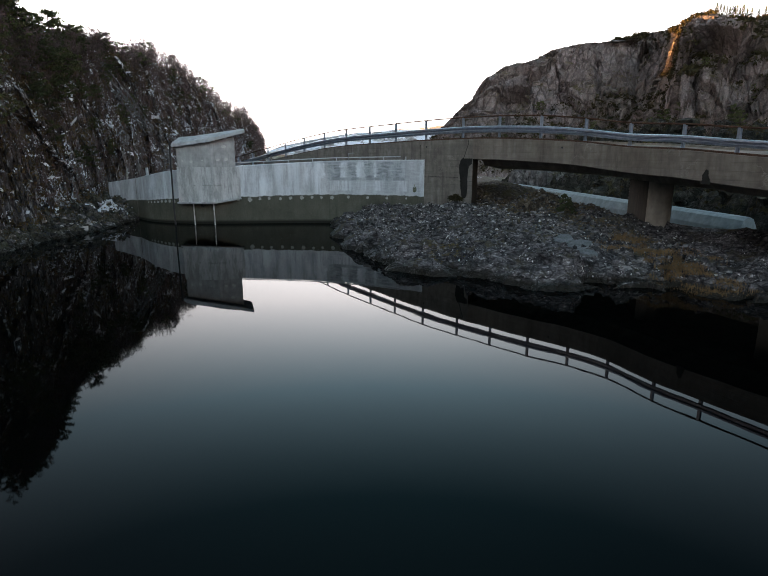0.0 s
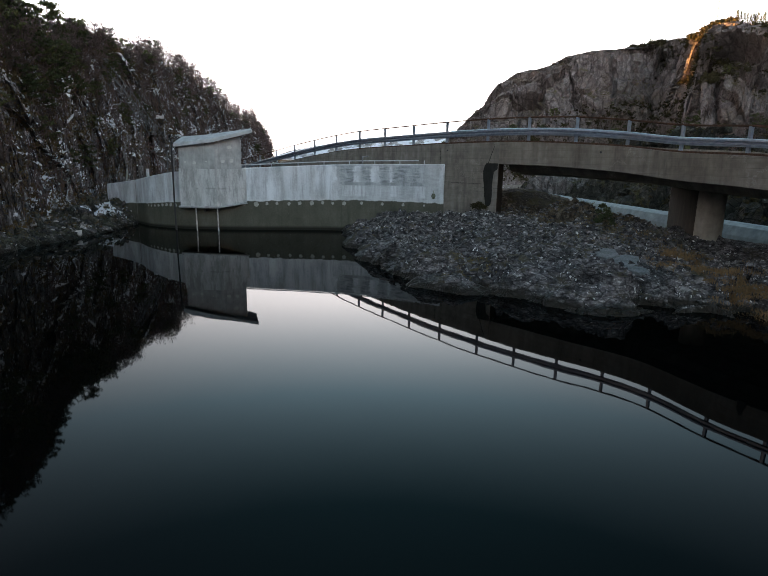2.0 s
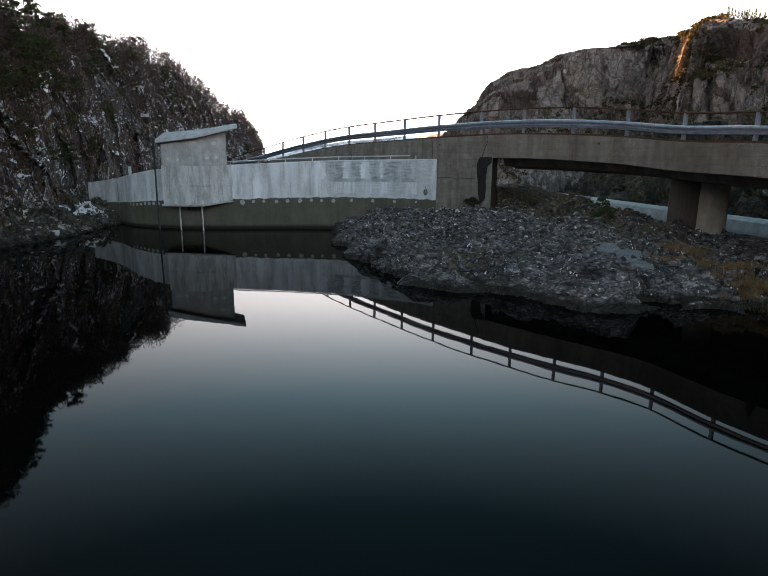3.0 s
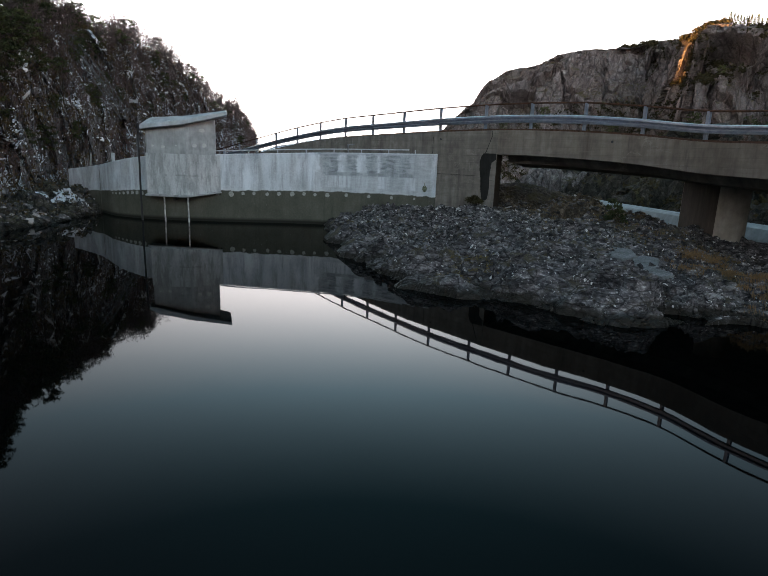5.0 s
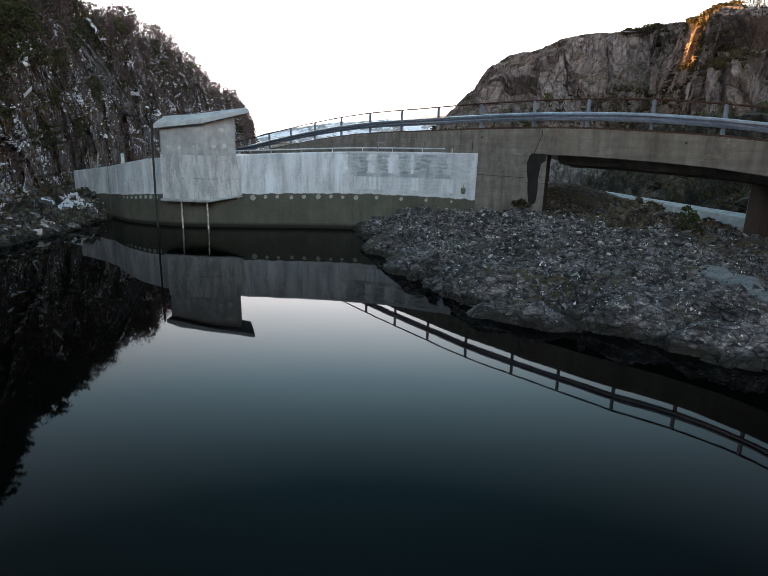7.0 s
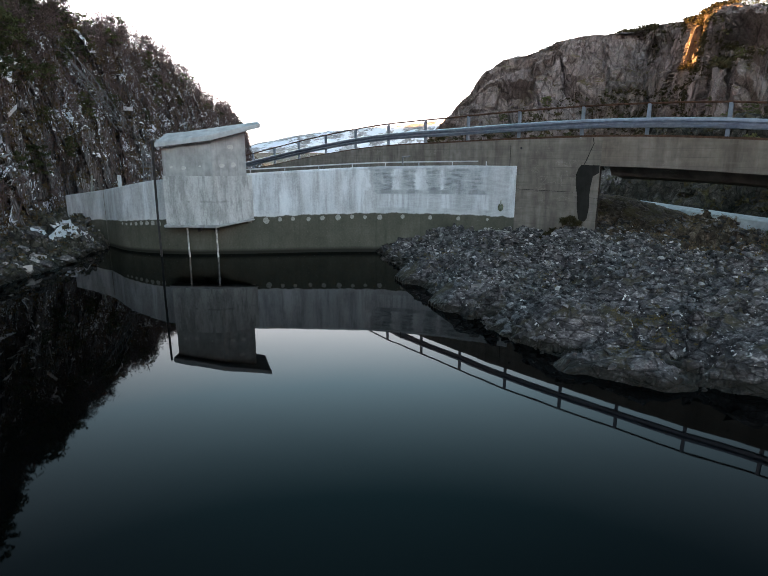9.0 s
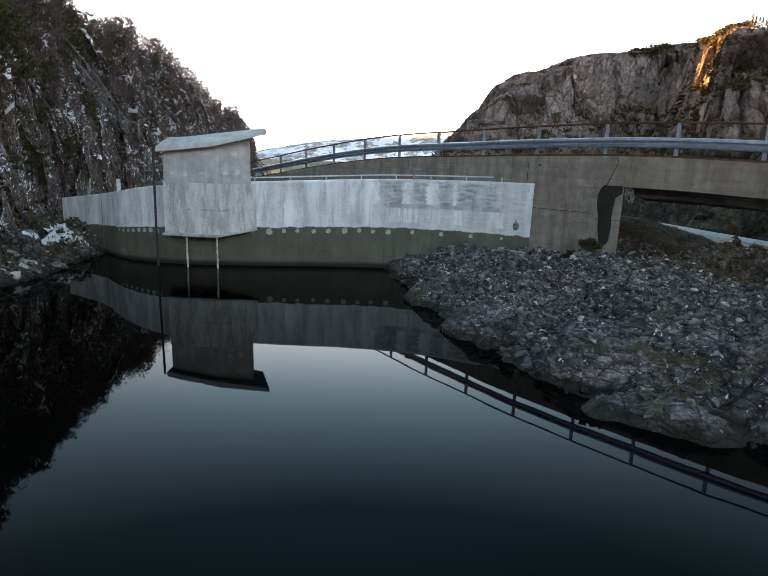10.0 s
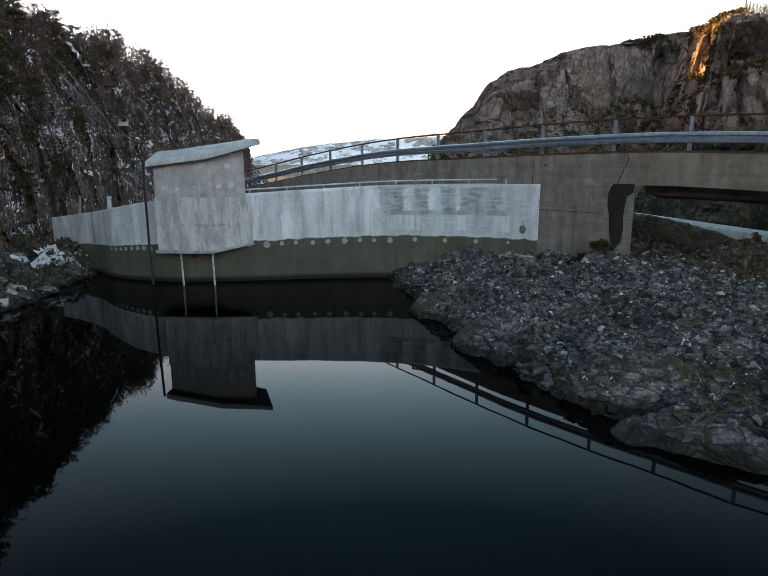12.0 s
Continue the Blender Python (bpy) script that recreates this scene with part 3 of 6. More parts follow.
def polar_hill(name, az, knots, inner, mat, rough, label, n_az, n_r, back=1.25, power=1.7, fold=0.4, base=-0.4, broken=(), crag=False, aspect=0.34):
    """A hillside round the walk: knots of (azimuth, distance of crest, height of crest); inner(az) is the distance of its foot."""
    # finely divided where the walk looks at it
    lo, hi = max(az[0], -43), min(az[1], 43)
    a = np.r_[np.linspace(az[0], lo, 30)[:-1] if az[0] < lo else [], np.linspace(lo, hi, n_az), np.linspace(hi, az[1], 30)[1:] if az[1] > hi else []]
    if crag:
        a = np.sort(np.r_[a, np.linspace(25.4, 27.4, 110)])
    k = np.array(knots, float)
    rs, zs = np.interp(a, k[:, 0], k[:, 1]), np.interp(a, k[:, 0], k[:, 2])
    r0 = np.array([inner(v) for v in a])
    s = np.r_[np.linspace(0, 1, n_r), 1 + (back - 1) * np.linspace(0.1, 1, n_r // 6)]
    S, A = np.meshgrid(s, np.radians(a))
    R = r0[:, None] + (rs - r0)[:, None] * S
    prof = np.where(S <= 1, 1 - np.abs(1 - S) ** power, 1 - 0.6 * (S - 1) / (back - 1))
    Z = base + (zs[:, None] - base) * prof
    X, Y = -1.5 + R * np.sin(A), 2 + R * np.cos(A)
    p = np.stack([X, Y, Z], -1).reshape(-1, 3)
    near = np.clip(S * 6, 0.15, 1).reshape(-1)
    d = rough[0] * fbm(p * rough[1] * (1, 1, 0.6), 5, 3) + rough[2] * fbm(p * rough[3] * (1, 1, 0.45), 4, 9, True)
    for size, amp, seed in broken:
        d = d + amp * facets(p / size * (1, 1, aspect) + 0.08 * gnoise(p / size * 1.7, seed)[:, None], seed, 0.9, 14, 0.0 if size > 5 else 0.18)
    if crag:
        # upright ribs and gullies
        d = d + 3.6 * fbm(p * (0.06, 0.06, 0.018), 3, 51, True) - 1.6 * np.clip(0.16 - np.abs(gnoise(p * (0.16, 0.16, 0.035), 58)), 0, 1) / 0.16 + 0.3 * fbm(p * (0.5, 0.5, 0.2), 3, 57, True)
    if crag:
        d = (d - d.mean()) * (1 - 0.55 * np.clip((S - 0.7) / 0.25, 0, 1)).reshape(-1)
    p[:, 2] += d * near * (0.6 if crag else 0.15) * (1 - np.clip((S - 0.8) / 0.2, 0, 0.7)).reshape(-1)
    v = rough[0] * 0.55 * fbm(p * rough[1] * 1.3, 5, 21)
    out = np.stack([np.sin(A), np.cos(A)], -1).reshape(-1, 2)
    p[:, :2] -= out * (d * near)[:, None]
    if crag:
        side = np.stack([np.cos(A), -np.sin(A)], -1).reshape(-1, 2)
        across = 1.3 * facets(p / 6 * (1, 1, 0.15), 81, 0.9, 14, 0.1) + 0.6 * facets(p / 2.3 * (1, 1, 0.2), 82, 0.9, 14, 0.1)
        p[:, :2] += side * (across * near)[:, None]
    p[:, 2] += v * near * fold * 2
    if crag:
        # weathered, rounded skyline
        here = np.hypot(p[:, 0] + 1.5, p[:, 1] - 2) / np.repeat(rs, S.shape[1])
        cap = 4 + (np.repeat(zs, S.shape[1]) - 4) * here - 0.5 + 0.5 * fbm(p * 0.25, 3, 88)
        p[:, 2] = np.minimum(p[:, 2], cap)
    ob = grid_sheet(name, p.reshape(*S.shape, 3), mat, smooth=False)
    tagged(ob, label, "hill", kind="structure")
    HILL_AZ[name] = a
    return ob


LEFT_KNOTS = [(-120, 30, 15.5), (-60, 32, 16.5), (-42, 35, 15.0), (-36, 37.5, 12.2), (-34, 38.5, 10.5), (-32, 40.5, 9.9), (-30.9, 41.5, 10.2), (-28.6, 46, 11.4), (-27, 50, 11.4), (-24.9, 55, 12.4),
              (-22.9, 62, 12.9), (-20.8, 70.2, 12.5), (-18.7, 80.2, 12.1), (-17.4, 87.2, 10.5), (-16.5, 95.2, 9.8), (-14.7, 105, 9.2), (-13.9, 110, 7.4), (-13.1, 115, 4), (-11.5, 118, 0.3)]
RIGHT_KNOTS = [(3.6, 140, 1.9), (5.2, 140, 9.4), (6.6, 141, 14.2), (7.8, 141, 17.0), (9.1, 141, 21.9), (10.5, 141, 24.0), (13.6, 142, 25.9), (15.4, 143, 27.8), (17.5, 145, 29.2),
               (20.9, 148, 29.9), (22.5, 149, 31.0), (25.8, 134, 29.0), (26.4, 125, 26.9), (26.9, 118, 27.1), (27.6, 118, 28.2), (28.3, 119, 28.3), (32.2, 120, 26.7), (45, 123, 28.2), (70, 130, 32.7), (120, 130, 32.7)]


def left_foot(a):
    if a < -27:
        return (14.2 / math.sin(radians(-a)) if a > -90 else 14.2) + float(np.interp(a, [-44, -36, -31.5, -28.5, -27], [0.3, 2.6, 3.6, 8.2, 9.6]))
    return float(np.interp(a, [-27, -24, -20, -12], [40.9, 47, 54, 96]))


def right_foot(a):
    return float(np.interp(a, [0, 14, 24.8, 27.0, 45, 70, 120], [104, 112, 118, 93, 82, 60, 50]))


def build_hills():
    hill = polar_hill("hillside", (-120, -11.5), LEFT_KNOTS, left_foot, HILL, (1.5, 0.16, 0.25, 0.6), "steep wooded slope of dark rock with snow patches", 560, 200, power=2.2, broken=((5.0, 1.9, 4), (1.9, 0.7, 5), (0.7, 0.25, 6)), aspect=0.6)
    mountain = polar_hill("mountain", (3.6, 120), RIGHT_KNOTS, right_foot, CLIFF, (5.0, 0.04, 1.5, 0.09), "bare grey-brown rock mountain with steep fissured faces", 640, 200, power=1.9, broken=((16, 2.6, 1), (7.0, 1.9, 2), (3.0, 0.8, 3), (1.2, 0.35, 4)), crag=True)
    fells = [(-40, 900, 25), (-13.4, 900, 3), (-11.9, 900, 12), (-8.1, 900, 25), (-5.2, 900, 30), (-2.8, 900, 33), (-0.4, 900, 38), (2.5, 900, 42), (5.1, 900, 47), (12, 900, 66), (30, 900, 70)]
    polar_hill("fell", (-40, 30), fells, lambda a: 790.0, FELL, (7, 0.008, 3, 0.03), "distant fell with snow and dark rock", 260, 50, fold=0.25)
    # unseen ridge added to block the sun; its notch lights the mountain's edge
    ridge = [(-128, 190, 46), (-110, 215, 58), (-80, 225, 58), (-60, 225, 72), (-54.4, 225, 70), (-53.8, 225, 53), (-52, 225, 49), (-48.1, 225, 51), (-46.8, 225, 84), (-43, 225, 86), (-39.5, 222, 80), (-37, 222, 45), (-35, 220, 12)]
    polar_hill("ridge", (-128, -35), ridge, lambda a: float(np.interp(a, [-128, -75, -62], [90, 90, 205])), CLIFF, (4, 0.04, 2, 0.08), "unseen rock ridge added to shade the valley, notched for a sunbeam", 150, 60)
    # added ridge, hidden behind the wooded slope, that shades the fell
    beyond = [(-64, 1000, 150), (-40, 1000, 160), (-34, 1000, 172), (-28, 1000, 170), (-26, 1000, 152), (-22.5, 1000, 126), (-20.5, 1000, 106), (-18.5, 1000, 80), (-17, 1000, 50), (-15, 1000, 10)]
    polar_hill("ridge", (-64, -15), beyond, lambda a: 860.0, FELL, (16, 0.01, 8, 0.02), "unseen far ridge added to keep the sun off the fell", 60, 24)
    rear = [(120, 150, 38), (150, 200, 44), (190, 210, 46), (232, 190, 50)]
    polar_hill("ridge", (120, 232), rear, lambda a: 110.0, CLIFF, (7, 0.04, 4, 0.08), "shaded rock ridge closing the valley", 130, 50)
    return hill, mountain


# ---- dam ----
DAM_LINE = spline([(-18.4, 33.4, 2.24), (-17.2, 33.0, 2.40), (-16.15, 32.45, 2.56), (-14.8, 31.2, 2.8), (-13.2, 30.5, 3.08), (-11.6, 30.25, 3.22), (-10.0, 30.35, 3.32), (-8.5, 30.5, 3.40), (-6.3, 30.8, 3.52), (-3.7, 30.9, 3.65), (-0.8, 30.25, 3.72), (1.77, 29.04, 3.77)], 0.35)


# lengths along the wall count so that its bridge end lies at 27.67 m
DAM_LEAD = 27.67 - float(np.linalg.norm(np.diff(DAM_LINE[:, :2], axis=0), axis=1).sum())


def on_dam(s):
    return along(DAM_LINE, s - DAM_LEAD)


def build_dam():
    c = DAM_LINE
    t = np.gradient(c[:, :2], axis=0)
    t /= np.linalg.norm(t, axis=1)[:, None]
    back = np.stack([-t[:, 1], t[:, 0]], 1)
    run = DAM_LEAD + np.r_[0, np.cumsum(np.linalg.norm(np.diff(c[:, :2], axis=0), axis=1))]
    verts, uvs, faces, rows = [], [], [], [-0.25, 0.0, 0.2, 0.45, 0.7, 0.985]
    for i in range(len(c)):
        for f in rows:
            verts.append((c[i, 0], c[i, 1], c[i, 2] * f))
            uvs.append((run[i], f))
        for off, f in ((0.05, 1.0), (1.1, 1.0), (1.1, -0.5)):
            verts.append((c[i, 0] + back[i, 0] * off, c[i, 1] + back[i, 1] * off, c[i, 2] * f))
            uvs.append((run[i], f if f > 0 else 0.9))
    m = len(rows) + 3
    for i in range(len(c) - 1):
        for j in range(m - 1):
            a = i * m + j
            faces.append((a, a + m, a + m + 1, a + 1))
    faces += [tuple(range(m)), tuple((len(c) - 1) * m + j for j in range(m))[::-1]]
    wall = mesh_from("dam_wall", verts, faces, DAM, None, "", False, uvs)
    tagged(wall, "curved concrete dam wall, pale above a dark waterline", "dam", kind="structure")
    # round mortar spots in a row under the water mark
    total = run[-1]
    for k, (s, r) in enumerate([(10.4 + 0.3 * q, 0.05 + 0.008 * q) for q in range(8)] + [(16.4, 0.10), (17.07, 0.125), (17.66, 0.09), (18.21, 0.085), (18.86, 0.09), (19.46, 0.10), (20.13, 0.115), (20.74, 0.09), (21.3, 0.085), (21.94, 0.11), (22.95, 0.085), (24.14, 0.09), (25.35, 0.085), (26.59, 0.06)]):
        if s > total:
            continue
        p, way = on_dam(s)
        bm = bmesh.new()
        n = 11
        top = [bm.verts.new((r * (0.8 + 0.35 * RNG.random()) * math.cos(2 * math.pi * q / n), -0.012, r * (0.8 + 0.4 * RNG.random()) * math.sin(2 * math.pi * q / n))) for q in range(n)]
        low = [bm.verts.new((v.co.x * 1.1, 0.01, v.co.z * 1.1)) for v in top]
        bm.faces.new(top)
        for q in range(n):
            bm.faces.new((top[q], low[q], low[(q + 1) % n], top[(q + 1) % n]))
        bmesh.ops.recalc_face_normals(bm, faces=bm.faces)
        ob = part("mortar_spot", bm, SPOT, wall)
        ob.matrix_world = Matrix.Translation((p[0], p[1], p[2] * (0.415 + 0.012 * RNG.random()))) @ Matrix.Rotation(math.atan2(way[1], way[0]), 4, "Z")
    # joint between the wing and the main wall
    p, way = on_dam(DAM_LEAD + 2.45)
    joint = part("joint", slab(bmesh.new(), [(-0.012, -0.01), (0.012, -0.01), (0.012, 0.02), (-0.012, 0.02)], 0.0, p[2] - 0.01), OLD, wall, "narrow upright joint")
    joint.matrix_world = Matrix.Translation((p[0], p[1], 0)) @ Matrix.Rotation(math.atan2(way[1], way[0]), 4, "Z")
    # thin handrail on the crest
    rail = empty("handrail", tuple(on_dam(17.0)[0]))
    inv = Matrix.Translation(rail.location).inverted()
    s0, s1 = 16.2, 26.6
    pts = np.array([on_dam(s)[0] for s in np.arange(s0, s1, 0.5)])
    pts[:, 1] += 0.55
    pts[:, 2] += 0.17
    ob = sweep("top_rail", pts, ring(0.03, 6), ROOF, rail, "pale painted tube")
    ob.matrix_parent_inverse = inv
    for s in np.arange(s0 + 0.2, s1, 1.45):
        p, _ = on_dam(s)
        bm = tube(bmesh.new(), (p[0], p[1] + 0.55, p[2] - 0.02), (p[0], p[1] + 0.55, p[2] + 0.17), 0.022, n=6)
        ob = part("post", bm, ROOF, rail)
        ob.matrix_parent_inverse = inv
    tagged(rail, "low pale tube handrail along the dam crest", "handrail")
    # bent vent pipe on the crest
    bm = tube(bmesh.new(), (-2.62, 31.25, 3.6), (-2.62, 31.25, 4.08), 0.035, n=8)
    tube(bm, (-2.66, 31.25, 4.06), (-2.3, 31.2, 4.10), 0.035, n=8)
    tagged(part("vent_pipe", bm, TRUSS), "small bent grey pipe on the dam crest", "pipe")
    # outlet with a black flap at the wall's end
    p, w = on_dam(total - 0.55)
    turn = Matrix.Translation((p[0], p[1], 2.12)) @ Matrix.Rotation(math.atan2(w[1], w[0]), 4, "Z")
    outlet = empty("outlet", tuple(p[:2]) + (2.12,))
    outlet.matrix_world = turn
    bm = bmesh.new()
    bmesh.ops.create_uvsphere(bm, u_segments=12, v_segments=8, radius=1)
    bmesh.ops.scale(bm, vec=(0.12, 0.05, 0.16), verts=bm.verts)
    part("flap", bm, ALGAE, outlet, "algae-stained flap")
    part("pipe_stub", tube(bmesh.new(), (0, -0.03, 0.1), (0.02, -0.05, 0.3), 0.03, n=8), SPOT, outlet)
    tagged(outlet, "small algae-stained outlet flap at the dam's end", "outlet")


def build_gatehouse():
    house = empty("gatehouse", (-10.6, 30.3, 0))
    inv = Matrix.Translation(house.location).inverted()

    def add(ob):
        ob.matrix_parent_inverse = inv
        return ob

    a, k, e = (-12.4, 29.85), (-10.32, 29.58), (-9.13, 30.3)
    a2, e2 = (-12.6, 32.2), (-9.7, 32.2)
    plan = [a, k, e, e2, a2]
    add(part("upper_wall", slab(bmesh.new(), plan, 3.30, [4.42, 4.68, 5.0, 5.0, 4.42]), GATE, house, "grey concrete walls"))
    low = [(-12.43, 29.82), (-10.31, 29.555), (-8.95, 30.42), (-8.95, 30.9), (-12.3, 31.0)]
    add(part("lower_wall", slab(bmesh.new(), low, [1.33, 1.33, 1.52, 1.52, 1.33], 3.31), LOWER, house, "whitish streaked concrete"))
    hood = [(-12.5, 29.66), (-10.30, 29.42), (-8.9, 30.38), (-8.9, 30.9), (-12.3, 31.0)]
    bm = slab(bmesh.new(), hood, [1.22, 1.22, 1.44, 1.44, 1.22], [1.335, 1.335, 1.5, 1.5, 1.335])
    add(part("sill", bevelled(bm, 0.03), GATE, house, "darker sill at the foot of the walls"))
    # white mortar spots on the upper wall
    for u, z, r in ((0.42, 3.62, 0.10), (0.17, 3.66, 0.06), (0.75, 3.70, 0.045), (1.28, 3.72, 0.11), (1.62, 3.74, 0.12), (1.55, 4.45, 0.12)):
        p, q, t = (a, k, u) if u < 1 else (k, e, u - 1)
        along_wall = Vector((q[0] - p[0], q[1] - p[1], 0))
        spot = bmesh.new()
        top = [spot.verts.new((r * RNG.uniform(0.75, 1.2) * math.cos(2 * math.pi * g / 11), -0.012, 0.8 * r * RNG.uniform(0.75, 1.2) * math.sin(2 * math.pi * g / 11))) for g in range(11)]
        back = [spot.verts.new((v.co.x * 1.1, 0.01, v.co.z * 1.1)) for v in top]
        spot.faces.new(top)
        for g in range(11):
            spot.faces.new((top[g], back[g], back[(g + 1) % 11], top[(g + 1) % 11]))
        bmesh.ops.recalc_face_normals(spot, faces=spot.faces)
        o = part("mortar_spot", spot, WHITE, house, "round white mortar patch")
        o.matrix_parent_inverse = inv
        o.matrix_basis = Matrix.Translation((p[0] + along_wall.x * t, p[1] + along_wall.y * t, z)) @ Matrix.Rotation(math.atan2(along_wall.y, along_wall.x), 4, "Z")
    roof = [(-12.55, 29.55), (-10.28, 29.20), (-8.42, 30.05), (-9.1, 32.1), (-12.6, 32.2)]
    bm = slab(bmesh.new(), roof, [4.42, 4.68, 5.22, 5.28, 4.5], [4.62, 4.90, 5.40, 5.46, 4.72])
    # low hipped front edge
    ridge = [(-12.25, 30.1, 4.98), (-10.25, 29.75, 5.12), (-8.6, 30.45, 5.47), (-9.2, 31.9, 5.5), (-12.4, 32.0, 5.05)]
    top = [f for f in bm.faces if f.normal.z > 0.8 and f.calc_center_median().z > 4.75]
    if top:
        bmesh.ops.delete(bm, geom=top, context="FACES_ONLY")
    bm.verts.ensure_lookup_table()
    rim = [bm.verts[5 + q] for q in range(5)]
    hi = [bm.verts.new(p) for p in ridge]
    for q in range(5):
        bm.faces.new((rim[q], rim[(q + 1) % 5], hi[(q + 1) % 5], hi[q]))
    bm.faces.new(hi)
    bmesh.ops.recalc_face_normals(bm, faces=bm.faces)
    add(part("roof", bevelled(bm, 0.025), ROOF, house, "pale sloping concrete roof slab"))
    for x, y in ((-11.54, 29.66), (-10.33, 29.58)):
        add(part("guide_rod", tube(bmesh.new(), (x, y, 1.26), (x + 0.02, y, -0.62), 0.035, n=10), STEEL, house, "bright steel rod reaching into the water"))
    for x, y in ((-11.2, 29.9), (-10.5, 29.8)):
        add(part("bracket", bevelled(slab(bmesh.new(), [(x, y), (x + 0.12, y), (x + 0.12, y + 0.3), (x, y + 0.3)], 1.02, 1.25), 0.01), BLACK, house, "small black bracket"))
    tagged(house, "concrete gatehouse with sloping roof standing on the dam", "gatehouse")
    cable = spline([(-12.78, 29.95, 4.7), (-12.78, 29.9, 3.4), (-12.8, 29.92, 2.4), (-12.78, 29.85, 1.2), (-12.72, 29.75, -0.3)], 0.3)
    verts = [(p[0] + x, p[1] + y, p[2]) for p in cable for x, y in ring(0.05, 8)]
    faces = [(8 * i + j, 8 * i + (j + 1) % 8, 8 * i + 8 + (j + 1) % 8, 8 * i + 8 + j) for i in range(len(cable) - 1) for j in range(8)]
    ob = mesh_from("drain_pipe", verts, faces, BLACK, smooth=True)
    tagged(ob, "thin black pipe running down into the water", "pipe")


LOWER = mat_render("whitish_concrete")


# ---- road and bridge ----
FACE = spline([(-24, 58.5, 1.0), (-19, 52.5, 1.75), (-15, 48, 2.45), (-10.7, 43.3, 3.32), (-7.4, 39.8, 3.97), (-3.9, 35.9, 4.48), (-0.35, 31.6, 4.68), (1.55, 29.35, 4.77), (3.5, 27.37, 4.83), (5.11, 25.72, 4.82), (6.7, 23.85, 4.73),
               (8.15, 22.1, 4.59), (9.23, 19.9, 4.37), (10.08, 17.35, 4.27), (10.85, 15.4, 4.12), (11.9, 13.0, 3.93), (13.5, 9.5, 3.65), (15.5, 5.5, 3.3)], 0.5)
FLOW = np.array([0.75, 0.66])


def face_length(x):
    seg = np.r_[0, np.cumsum(np.linalg.norm(np.diff(FACE[:, :2], axis=0), axis=1))]
    return float(np.interp(x, FACE[:, 0], seg))


S_DAM, S_OPEN = face_length(1.2), face_length(4.3)


